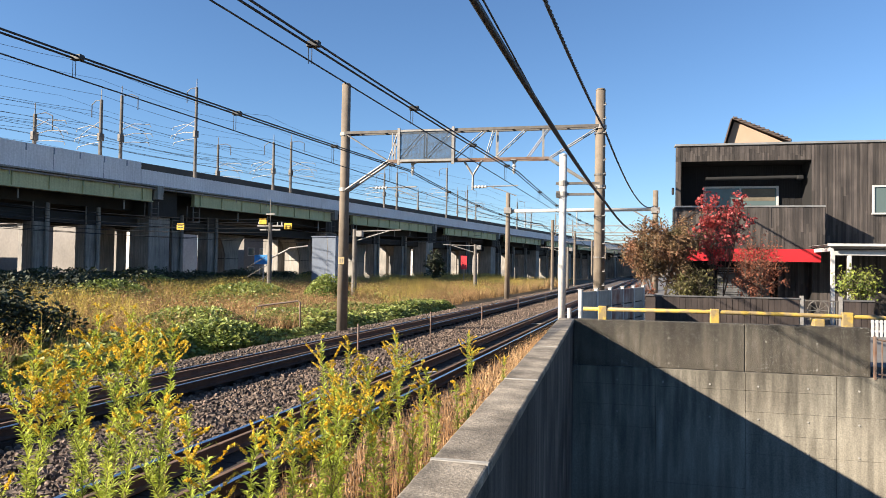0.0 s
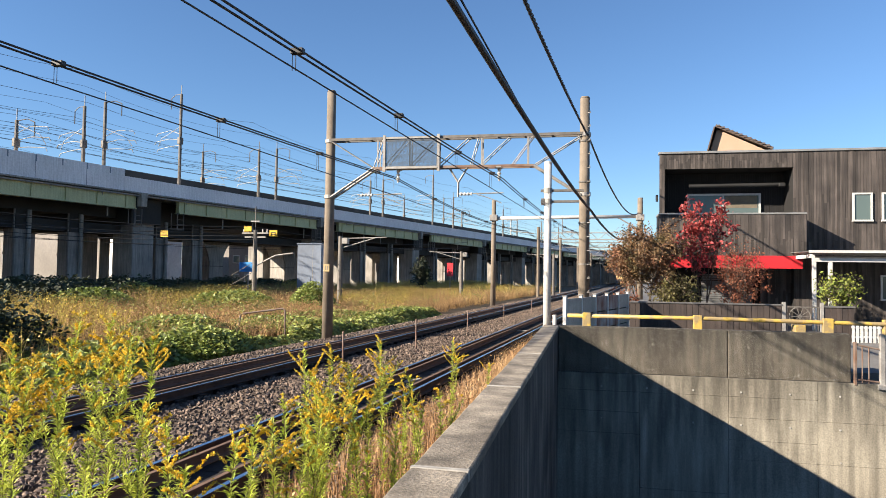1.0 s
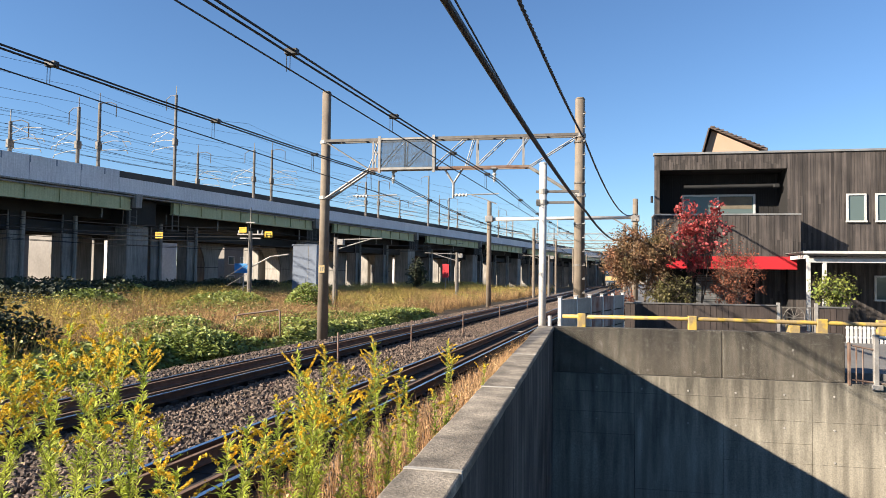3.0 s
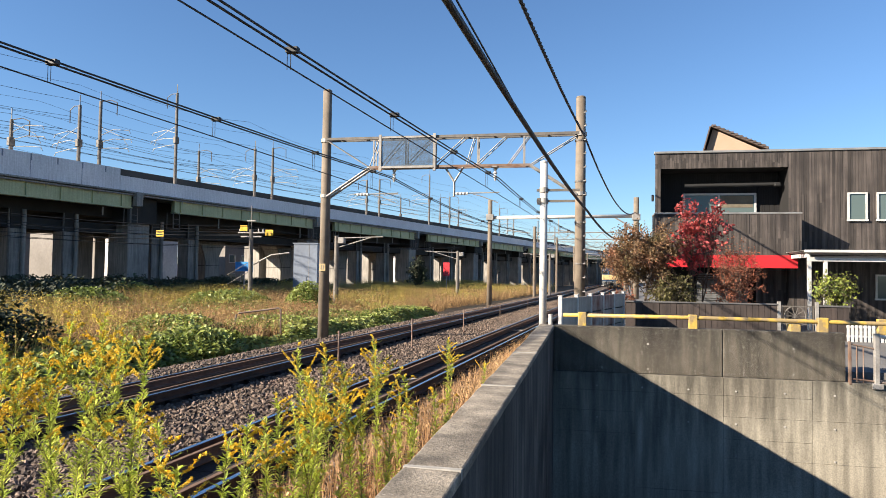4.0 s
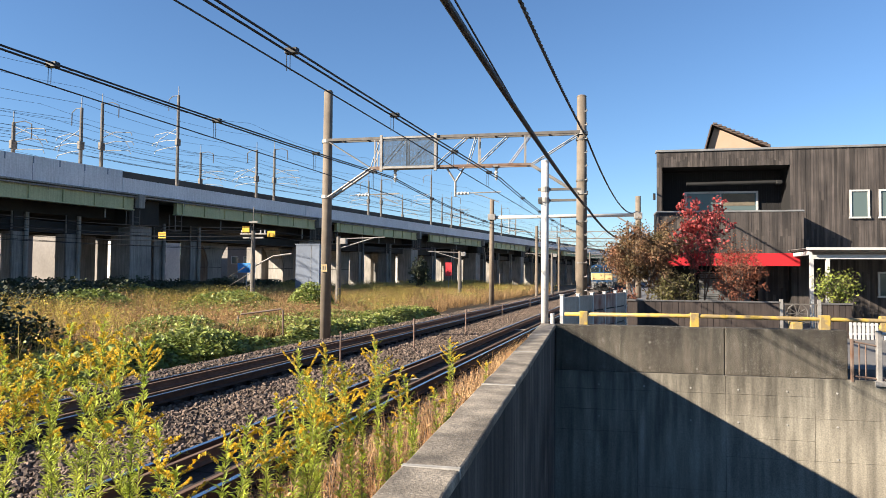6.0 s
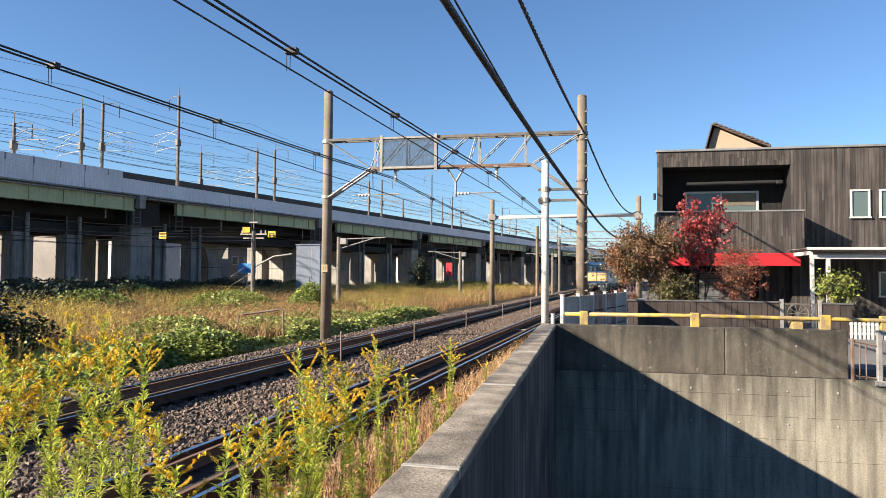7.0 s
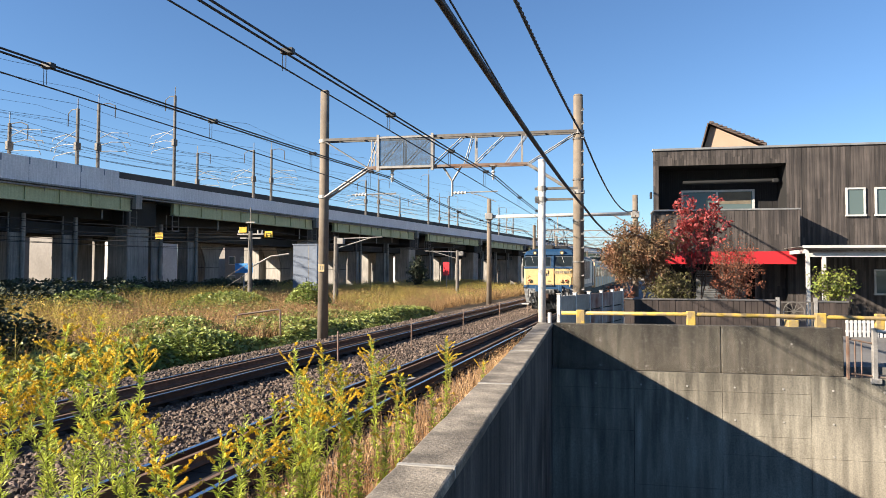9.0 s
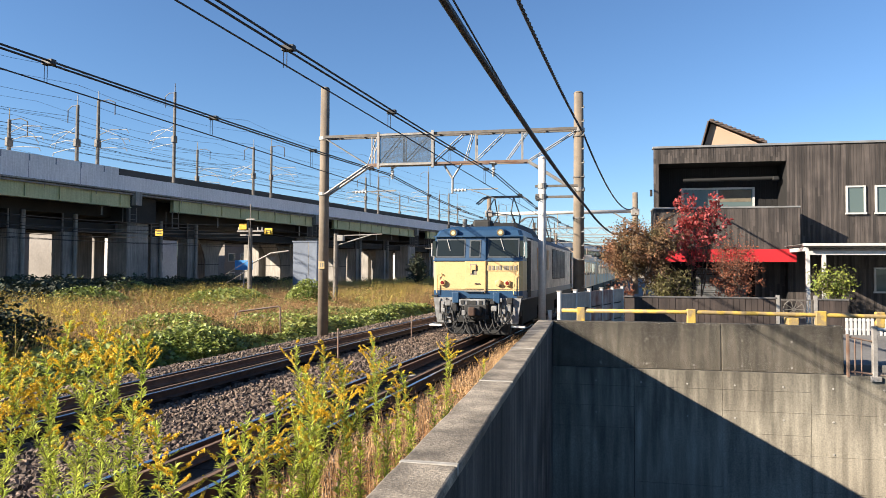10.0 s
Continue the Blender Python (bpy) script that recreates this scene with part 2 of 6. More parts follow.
# near-black concrete: the deep shade under the deck is put into this colour
DECK_SHADE = material("underside_shade", (0.04, 0.037, 0.034), 0.95, dark=(0.02, 0.019, 0.018), scale=0.5, detail=8)
RACK = material("pale_grey_rack", (0.25, 0.25, 0.25), 0.6, dark=(0.08, 0.08, 0.08), scale=4, detail=30)
MORTAR = material("pale_mortar", (0.37, 0.348, 0.311), 0.95, scale=8, detail=50)
CONC_PAR = material("lichen_concrete", (0.13, 0.113, 0.086), 0.95, dark=(0.066, 0.056, 0.043), scale=1.3, detail=50, bump=0.5, streak=0.35, grime=(0.45, 1.15, 0.62), specks=0.9, grain=0.6)
RAIL_GUARD = material("guard_rail_rust", (0.163, 0.0925, 0.0592), 0.85, dark=(0.0962, 0.0555, 0.037), scale=6, detail=60, bump=0.2)
STEEL_DULL = material("weathered_steel", (0.148, 0.133, 0.118), 0.65, 0.2, dark=(0.0962, 0.0851, 0.074), scale=4, detail=30)
MESH = material("blue_grey_mesh", (0.0518, 0.0777, 0.111), 0.6, scale=4, detail=20)
CLAD_FENCE = material("fence_board", (0.068, 0.0496, 0.0416), 0.8, dark=(0.044, 0.032, 0.028), scale=2, detail=40, island=0.3, streak=0.4)
COPING_DULL = material("dull_cap_metal", (0.163, 0.155, 0.148), 0.5, 0.4, scale=3, detail=20)
CAB_GLASS = glass("cab_glass", (0.014, 0.018, 0.017), 0.05, 0.4)
WINDOW_SEAL = material("window_seal", (0.0444, 0.0555, 0.0666), 0.5, scale=4, detail=20)
PLATE = material("plate_cream", (0.5, 0.37, 0.18), 0.5, scale=4, detail=20)
PLATE_BAR = material("plate_relief", (0.222, 0.192, 0.148), 0.5, scale=4, detail=20)


# ---- mesh helpers ----
def part(name, bm, mat, parent=None, label="", m=None, smooth=False):
    me = bpy.data.meshes.new(name)
    bmesh.ops.recalc_face_normals(bm, faces=bm.faces)
    if smooth:
        for f in bm.faces:
            f.smooth = True
    bm.to_mesh(me)
    bm.free()
    me.materials.append(mat)
    ob = new(name, me)
    ob.parent = parent
    if m is not None:
        ob.matrix_basis = m
    if label:
        ob["label"] = label
    return ob


def piece(name, me, parent, m):
    ob = new(name, me)
    ob.parent = parent
    ob.matrix_basis = m
    return ob


def thing(name, m, label, category, group="", kind=""):
    ob = new(name)
    ob.empty_display_size = 0.2
    ob.matrix_basis = m
    return tagged(ob, label, category, group, kind)


def raw(name, verts, faces, mat, parent=None, label=""):
    me = bpy.data.meshes.new(name)
    me.from_pydata(verts, [], faces)
    me.materials.append(mat)
    ob = new(name, me)
    ob.parent = parent
    if label:
        ob["label"] = label
    return ob


def box(bm, x0, x1, y0, y1, z0, z1, bevel=0.0):
    v = [bm.verts.new((x, y, z)) for z in (z0, z1) for y in (y0, y1) for x in (x0, x1)]
    fs = [bm.faces.new([v[i] for i in q]) for q in ((0, 2, 3, 1), (4, 5, 7, 6), (0, 1, 5, 4), (1, 3, 7, 5), (3, 2, 6, 7), (2, 0, 4, 6))]
    if bevel:
        es = {e for f in fs for e in f.edges}
        bmesh.ops.bevel(bm, geom=list(es), offset=bevel, segments=2, affect="EDGES", profile=0.5)
    return bm


def boxed(*a, **k):
    return box(bmesh.new(), *a, **k)


def tube(bm, pts, radius, sides=8, cap=True):
    """A round bar along the points; radius is a number or one for each point."""
    pts = [Vector(p) for p in pts]
    rings = []
    for i, p in enumerate(pts):
        d = (pts[min(i + 1, len(pts) - 1)] - pts[max(i - 1, 0)]).normalized()
        a = d.cross(Vector((0, 0, 1))) if abs(d.z) < 0.95 else d.cross(Vector((1, 0, 0)))
        a.normalize()
        b = d.cross(a)
        r = radius[i] if isinstance(radius, (list, tuple)) else radius
        rings.append([bm.verts.new(p + (a * math.cos(t) + b * math.sin(t)) * r) for t in [2 * math.pi * k / sides for k in range(sides)]])
    for r0, r1 in zip(rings, rings[1:]):
        for k in range(sides):
            bm.faces.new((r0[k], r0[(k + 1) % sides], r1[(k + 1) % sides], r1[k]))
    if cap:
        bm.faces.new(rings[0])
        bm.faces.new(rings[-1][::-1])
    return bm


def tubed(pts, radius, sides=8):
    return tube(bmesh.new(), pts, radius, sides)


def extrude_profile(bm, prof, path):
    """Sweep a closed profile of (across, up) along points in plan, across to the right of the way."""
    rings = []
    for i, p in enumerate(path):
        a, b = Vector(path[max(i - 1, 0)]), Vector(path[min(i + 1, len(path) - 1)])
        d = (b - a)
        d.z = 0
        d.normalize()
        r = Vector((d.y, -d.x, 0))
        rings.append([bm.verts.new(Vector(p) + r * u + Vector((0, 0, w))) for u, w in prof])
    n = len(prof)
    for r0, r1 in zip(rings, rings[1:]):
        for k in range(n):
            bm.faces.new((r0[k], r0[(k + 1) % n], r1[(k + 1) % n], r1[k]))
    bm.faces.new(rings[0])
    bm.faces.new(rings[-1][::-1])
    return bm


def swept(prof, path):
    return extrude_profile(bmesh.new(), prof, path)


def sag(p, q, drop, n=16):
    p, q = Vector(p), Vector(q)
    return [p.lerp(q, i / n) - Vector((0, 0, 4 * drop * (i / n) * (1 - i / n))) for i in range(n + 1)]


# ---- the large structure ----
STREET = 0.45
FLOOR = -4.4
WALL_X, WALL_Y, CAP = -0.58, 12.85, 1.15


def track_x(y, off=0.0):
    return -4.48 + off + 0.07 * y


def build_ground():
    # one sheet to the horizon with the cutting of the sunken road left open
    xs = [-2500, -60, -30, -9.0, -0.9, 60, 2500]
    ys = [-2500, 0.8, 13.2, 60, 300, 2500]
    zs = {-2500: 0.0, -60: 0.0, -30: -0.1, -9.0: -0.55, -0.9: -0.5, 60: -0.5, 2500: -0.5}
    v = [(x, y, zs[x] - 0.05) for y in ys for x in xs]
    n = len(xs)
    f = [(j * n + i, j * n + i + 1, (j + 1) * n + i + 1, (j + 1) * n + i)
         for j in range(len(ys) - 1) for i in range(n - 1) if not (j == 1 and i == 4)]
    tagged(raw("ground", v, f, SOIL), "dark soil ground reaching the horizon under dry grass", "ground", kind="structure")
    bm = bmesh.new()
    edge = [(-0.55, 13.4), (0.3, 22), (1.9, 45), (9.9, 160)]
    for (xa, ya), (xb, yb) in zip(edge, edge[1:]):
        w = [bm.verts.new(q) for z in (-0.5, STREET) for q in ((xa, ya, z), (60, ya, z), (60, yb, z), (xb, yb, z))]
        for q in ((3, 2, 1, 0), (4, 5, 6, 7), (0, 1, 5, 4), (2, 3, 7, 6), (3, 0, 4, 7), (1, 2, 6, 5)):
            bm.faces.new([w[i] for i in q])
    bmesh.ops.remove_doubles(bm, verts=bm.verts, dist=0.001)
    tagged(part("pavement", bm, PAVING), "grey street paving behind the sunken road", "pavement", kind="structure")
    bm = boxed(-0.9, 60, -60, 0.75, -0.5, STREET)
    tagged(part("near_pavement", bm, PAVING), "grey pavement beside the sunken road", "pavement", kind="structure")
    bm = boxed(-30, 60, 0.5, 13.3, FLOOR - 0.3, FLOOR)
    tagged(part("road", bm, ASPHALT), "asphalt road at the bottom of the cutting", "road", kind="structure")


def build_cutting():
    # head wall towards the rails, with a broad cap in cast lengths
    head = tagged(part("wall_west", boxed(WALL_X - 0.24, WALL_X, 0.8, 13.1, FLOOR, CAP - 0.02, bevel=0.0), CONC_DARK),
                  "sooty concrete retaining wall of the cutting, darkened for shade", "wall", kind="structure")
    edges = [0.8, 3.2, 5.7, 8.2, 10.6, 13.1]
    for a, b in zip(edges, edges[1:]):
        bm = boxed(WALL_X - 0.27, WALL_X + 0.012, a + 0.01, b - 0.01, CAP - 0.06, CAP, bevel=0.012)
        bmesh.ops.subdivide_edges(bm, edges=[e for e in bm.edges if e.calc_length() > 1], cuts=10)
        for v in bm.verts:
            v.co.z += 0.008 * noise.noise(v.co * 3)
            v.co.x += 0.006 * noise.noise(v.co * 4 + Vector((7, 0, 0)))
        part("cap_stone", bm, CONC_CAP, head)
    for y in (3.2, 5.7, 8.2, 10.6):
        part("mortar_joint", boxed(WALL_X - 0.268, WALL_X + 0.01, y - 0.018, y + 0.018, CAP - 0.05, CAP + 0.003), MORTAR, head, "pale mortar joint")
    # far wall: upper parapet, a ledge, and cast panels below
    far = tagged(part("wall_north", boxed(WALL_X, 60, WALL_Y + 0.06, WALL_Y + 0.5, FLOOR, 0.33), CONC_DARK),
                 "concrete core of the far retaining wall", "wall", kind="structure")
    cols = [-0.58, 0.86, 2.34, 3.76, 5.2, 6.7, 8.2, 9.7, 11.2]
    rows = [-4.4, -3.6, -2.95, -2.3, -1.65, -1.05, -0.72, -0.34, 0.02, 0.33]
    joint_rng = random.Random(4)
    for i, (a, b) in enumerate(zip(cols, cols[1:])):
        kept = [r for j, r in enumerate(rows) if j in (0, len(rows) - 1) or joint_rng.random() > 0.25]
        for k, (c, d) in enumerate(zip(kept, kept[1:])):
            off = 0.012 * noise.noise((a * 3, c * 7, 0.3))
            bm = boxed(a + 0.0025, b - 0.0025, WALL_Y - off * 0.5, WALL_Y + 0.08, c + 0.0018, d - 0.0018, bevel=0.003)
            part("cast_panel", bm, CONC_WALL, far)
    for a, b in ((-0.58, 2.34), (2.34, 4.3)):
        bm = boxed(a + 0.004, b - 0.004, WALL_Y + 0.07, WALL_Y + 0.32, 0.33, CAP, bevel=0.015)
        part("parapet_block", bm, CONC_PAR, far, "weathered parapet with lichen specks")
    # round holes left by the shuttering ties
    dots = [(0.28 + 0.8 * i, z) for i in range(6) for z in (0.86, 0.42)]
    dots += [(0.2 + 0.78 * i, z) for i in range(7) for z in (0.1, -0.46, -1.0)]
    for x, z in dots:
        front = WALL_Y + 0.092 if z > 0.33 and x < 4.3 else WALL_Y + 0.016
        if z > 0.33 and x > 4.25:
            continue
        bm = bmesh.new()
        bmesh.ops.create_cone(bm, cap_ends=True, segments=10, radius1=0.017, radius2=0.017, depth=0.05, matrix=pose(x, front, z, 90))
        part("tie_plug", bm, MORTAR, far)
    # near and east walls, out of sight of the path
    tagged(part("wall_south", boxed(WALL_X, 60, 0.75, 1.0, FLOOR, CAP - 0.1), CONC_DARK), "near concrete parapet of the cutting", "wall", kind="structure")
    tagged(part("wall_east", boxed(59.7, 60, 1.0, 12.9, FLOOR, 0.6), CONC_DARK), "end wall of the cutting", "wall", kind="structure")


def build_guard_rail():
    rail = thing("guard_rail", pose(0, WALL_Y + 0.2, CAP), "chipped yellow steel guard rail on the parapet", "railing")
    part("rail_bar", tubed([(-0.42, 0, 0.185), (1.9, 0, 0.19), (3.9, 0, 0.175), (5.4, -0.05, 0.165), (7.5, -0.1, 0.15)], 0.036, 12), YELLOW, rail, smooth=True)
    for x, w in ((-0.07, 0.075), (1.86, 0.075), (3.98, 0.085), (4.9, 0.07), (6.4, 0.07)):
        part("rail_post", boxed(x - w, x + w, -0.05, 0.05, -0.02, 0.245, bevel=0.012), YELLOW, rail)
    part("rail_foot", boxed(3.45, 3.62, -0.06, 0.2, -0.02, 0.12, bevel=0.01), YELLOW, rail)


def build_side_fence():
    f = thing("path_fence", pose(4.42, WALL_Y + 0.02, 0.3), "weathered grey steel fence beside the sloping path", "fence")
    part("post", boxed(0.29, 0.37, -0.04, 0.04, -0.02, 0.86, bevel=0.01), STEEL, f)
    part("post_foot", boxed(0.25, 0.42, -0.06, 0.06, -0.06, 0.03, bevel=0.01), STEEL, f)
    part("post", boxed(-0.1, -0.06, -0.03, 0.03, 0.0, 0.72, bevel=0.005), RUSTY, f)
    part("top_rail", tubed([(0.33, 0, 0.82), (1.2, 0, 0.72), (3.0, 0, 0.5)], 0.03), WHITE_STEEL, f)
    part("low_rail", tubed([(-0.08, 0, 0.1), (0.33, 0, 0.06), (3.0, 0, -0.25)], 0.016), RUSTY, f)
    part("mid_rail", tubed([(-0.08, 0, 0.68), (0.33, 0, 0.6)], 0.016), RUSTY, f)
    for x in (0.03, 0.13, 0.6, 0.75, 0.9, 1.05, 1.2):
        part("baluster", tubed([(x, 0, 0.05 - 0.1 * x), (x, 0, 0.66 - 0.12 * x)], 0.011, 6), RUSTY, f)


def build_tracks():
    bm = swept([(-7.4, -0.7), (-6.3, -0.24), (-2.6, -0.26), (-1.9, -0.27), (-1.2, -0.25), (1.7, -0.26), (2.6, -0.45), (2.9, -0.7)],
               [(track_x(y), y, 0) for y in (-40, 0, 20, 60, 150, 420)])
    tagged(part("track_bed", bm, BALLAST), "brown stone ballast bed under two railway tracks", "ballast", kind="structure")
    prof = [(-0.063, -0.153), (0.063, -0.153), (0.063, -0.14), (0.01, -0.115), (0.01, -0.04), (0.033, -0.03), (0.033, -0.004), (-0.033, -0.004), (-0.033, -0.03), (-0.01, -0.04), (-0.01, -0.115), (-0.063, -0.14)]
    head = [(-0.03, -0.006), (0.03, -0.006), (0.026, 0.0), (-0.026, 0.0)]
    ys = (-40, 10, 60, 150, 420)
    sleeper = bmesh.new()
    box(sleeper, -0.68, 0.68, -0.11, 0.11, -0.3, -0.165, bevel=0.01)
    for off in (0.0, -3.85):
        t = thing("railway_track", pose(track_x(0, off), 0, 0), "rusty steel rails with inner guard rails on dark sleepers", "track", "two parallel tracks")
        line = lambda o: [(0.07 * y + o, y, 0) for y in ys]
        for o in (-0.565, 0.565):
            r = part("rail", swept(prof, line(o)), RAIL_SIDE, t)
            part("rail_head", swept(head, line(o)), RAIL_TOP, r, "polished running surface")
        for o in (-0.36, 0.36):
            part("check_rail", swept([(u * 0.8, w) for u, w in prof], line(o)), RAIL_GUARD, t, "brown rusted inner guard rail")
        me = None
        for k in range(75):
            y = 1.0 + 0.62 * k
            if me is None:
                first = part("sleeper", sleeper.copy(), TIMBER, t, m=pose(0.07 * y, y, 0, 0, 0, -4))
                me = first.data
            else:
                piece("sleeper", me, t, pose(0.07 * y, y, 0, 0, 0, -4))
        part("track_centre", swept([(-0.54, -0.4), (0.54, -0.4), (0.54, -0.172), (-0.54, -0.172)], line(0)), TIMBER, t, "dark bed between the rails")
    sleeper.free()


def stones(name, count, area, size, label):
    """Loose stones: squashed random wedges, joined."""
    rng = np.random.default_rng(7)
    base = np.array([(-1, -1, -1), (1, -1, -1), (1, 1, -1), (-1, 1, -1), (-.6, -.7, 1), (.7, -.6, 1), (.6, .6, 1), (-.7, .7, 1)], float)
    quads = np.array([(0, 3, 2, 1), (4, 5, 6, 7), (0, 1, 5, 4), (1, 2, 6, 5), (2, 3, 7, 6), (3, 0, 4, 7)])
    verts, faces = [], []
    for i in range(count):
        x, y, z = area(rng)
        s = size * rng.uniform(0.5, 1.3, 3) * np.array((1, 1, 0.7))
        a, b = rng.uniform(0, 6.28), rng.uniform(-0.6, 0.6)
        p = (base + rng.uniform(-0.35, 0.35, (8, 3))) * s
        c, d = np.cos(b), np.sin(b)
        p = p @ np.array(((1, 0, 0), (0, c, -d), (0, d, c)))
        c, d = np.cos(a), np.sin(a)
        p = p @ np.array(((c, -d, 0), (d, c, 0), (0, 0, 1))) + (x, y, z)
        verts.append(p)
        faces.append(quads + 8 * i)
    ob = raw(name, np.concatenate(verts).tolist(), np.concatenate(faces).tolist(), STONE)
    return tagged(ob, label, "ballast", kind="stuff")


def build_stones():
    def mid(rng):
        y = 4 + 80 * rng.random() ** 1.9
        return track_x(y) + rng.uniform(-3.2, -0.64), y, -0.235 + rng.uniform(-0.02, 0.025)

    def left(rng):
        y = 6 + 80 * rng.random() ** 1.7
        u = rng.uniform(-7.2, -4.5)
        return track_x(y) + u, y, -0.235 + rng.uniform(-0.02, 0.025) + min(0, u + 6.2) * 0.4

    def right(rng):
        y = 1.5 + 30 * rng.random() ** 1.5
        u = rng.uniform(0.62, 2.4)
        return track_x(y) + u, y, -0.2 - max(0, u - 1.6) * 0.2 + rng.uniform(-0.03, 0.02)
    stones("ballast_stones_between_tracks", 32000, mid, 0.03, "sunlit brown and grey ballast stones between the tracks")
    stones("ballast_stones_field_side", 15000, left, 0.033, "brown ballast stones along the overgrown verge")
    stones("ballast_stones_wall_side", 9000, right, 0.03, "pale ballast stones among dry weeds by the wall")


def build_viaduct():
    D = Vector((0.2345, 1, 0)).normalized()
    R = Vector((D.y, -D.x, 0))
    v = thing("railway_viaduct", Matrix.Translation((-38.05, 39.07, 0)) @ Matrix.Rotation(-math.atan(0.2345), 4, "Z"),
              "long concrete railway viaduct with green steel girders", "viaduct")
    # local: y along the deck, x towards the rails; front face at x = 0
    Z = 0.27
    L0, L1 = -70, 330
    part("deck_slab", boxed(-11.5, -0.05, L0, L1, 7.75 + Z, 8.25 + Z), CONC_VIA, v)
    for a, b in [(L0, 9.4)]:
        part("tall_parapet", boxed(-0.3, 0.0, a, b, 7.95 + Z, 9.75 + Z), PARAPET, v, "pale grey tall parapet panels")
    y = 9.4
    while y < L1:
        part("parapet_panel", boxed(-0.3, 0.0, y + 0.02, min(y + 12, L1) - 0.02, 7.95 + Z, 9.2 + Z, bevel=0), PARAPET, v)
        y += 12
    y = L0
    while y < 9.4:
        part("panel_seam", boxed(0.0, 0.012, y, y + 0.03, 7.95 + Z, 9.75 + Z), BLUEGREY, v)
        y += 4.0
    for i in range(26):
        part("drain_slot", boxed(0.0, 0.012, -42 + i * 2.0, -41.9 + i * 2.0, 9.25 + Z, 9.72 + Z), BLUEGREY, v)
    # solid fill added below the slab to close off sky, in the shade colour
    part("deck_soffit", boxed(-11.4, -2.6, L0, L1, 6.3, 8.0), DECK_SHADE, v)
    part("ledge", boxed(0.0, 0.35, L0, L1, 7.9 + Z, 8.02 + Z), CONC_VIA, v)
    part("cable_pipe", tubed([(0.25, L0, 7.75 + Z), (0.25, L1, 7.75 + Z)], 0.06, 6), STEEL, v)
    part("far_barrier", boxed(-6.3, -6.0, L0, L1, 8.2 + Z, 10.75 + Z), BARRIER, v, "dark noise barrier along the middle of the deck")
    # girders between pier heads, and the piers under them
    heads = [-58, -36.5, -14.5, 12.4, 37, 62, 87, 112, 137, 162, 187, 212, 237, 262, 287, 312]
    for a, b in zip(heads, heads[1:]):
        for x in (0.0, -4.0, -8.0, -11.0):
            g = part("girder", boxed(x - 0.35, x + 0.02, a + 2.6, b - 1.9, 6.75 + Z, 7.78 + Z), GIRDER if x == 0.0 else DECK_SHADE, v)
            if x == 0.0:
                part("flange", boxed(-0.45, 0.16, a + 2.6, b - 1.9, 6.68 + Z, 6.76 + Z), GIRDER, g)
                part("flange", boxed(-0.45, 0.16, a + 2.6, b - 1.9, 7.74 + Z, 7.82 + Z), GIRDER, g)
                k = a + 3.2
                while k < b - 2:
                    part("stiffener", boxed(0.02, 0.12, k, k + 0.03, 6.76 + Z, 7.74 + Z), GIRDER, g)
                    k += 2.6
    for h in heads:
        # pier heads take the under-deck shade colour, their columns plain concrete
        p = part("pier_head", boxed(-11.3, -0.9, h - 1.5, h + 1.6, 5.6 + Z, 7.76 + Z, bevel=0.1), DECK_SHADE, v)
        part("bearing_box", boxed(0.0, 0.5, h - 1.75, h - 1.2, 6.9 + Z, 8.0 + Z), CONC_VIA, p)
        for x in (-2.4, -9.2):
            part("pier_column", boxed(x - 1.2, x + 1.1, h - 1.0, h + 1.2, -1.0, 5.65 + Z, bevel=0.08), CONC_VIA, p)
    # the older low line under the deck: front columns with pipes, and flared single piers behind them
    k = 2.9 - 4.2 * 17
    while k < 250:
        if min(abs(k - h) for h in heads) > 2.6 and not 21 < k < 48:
            p = part("frame_beam", boxed(-11.0, -2.4, k - 0.55, k + 0.55, 4.9, 6.32), DECK_SHADE, v)
            for x in (-3.1, -10.2):
                c = part("column", boxed(x - 0.65, x + 0.65, k - 0.55, k + 0.55, -1.0, 4.95, bevel=0.05), CONC_VIA, p)
                if x > -5:
                    for dy, r in ((0.35, 0.16), (-0.75, 0.07)):
                        part("downpipe", tubed([(x + 0.8, k + dy, -1.0), (x + 0.8, k + dy, 6.3)], r, 10), CONC_VIA if r > 0.1 else STEEL_DULL, c)
                    part("band", boxed(x - 0.67, x + 0.67, k - 0.57, k + 0.57, 3.1, 3.25), CONC_VIA, c)
        k += 4.2 if k < 18 else 7.3
    k = 25.2
    while k < 250:
        bm = bmesh.new()
        prof = [(-0.95, -1.0), (0.95, -1.0), (0.95, 3.6), (1.25, 4.2), (1.9, 4.9), (1.9, 5.9), (-1.9, 5.9), (-1.9, 4.9), (-1.25, 4.2), (-0.95, 3.6)]
        r0 = [bm.verts.new((-7.4, k + u, z)) for u, z in prof]
        r1 = [bm.verts.new((-5.2, k + u, z)) for u, z in prof]
        bm.faces.new(r0), bm.faces.new(r1[::-1])
        for i in range(len(prof)):
            j = (i + 1) % len(prof)
            bm.faces.new((r0[i], r0[j], r1[j], r1[i]))
        bmesh.ops.bevel(bm, geom=list(bm.edges), offset=0.06, segments=1, affect="EDGES")
        p = part("flared_pier", bm, CONC_VIA, v, "sunlit concrete pier with a flared head")
        part("pier_joint", boxed(-7.42, -5.18, k - 0.97, k + 0.97, 2.55, 2.6), DECK_SHADE, p)
        part("downpipe", tubed([(-5.1, k - 1.2, -1.0), (-5.1, k - 1.05, 3.0), (-5.1, k - 1.7, 4.6)], 0.06, 6), STEEL_DULL, p)
        k += 12.1
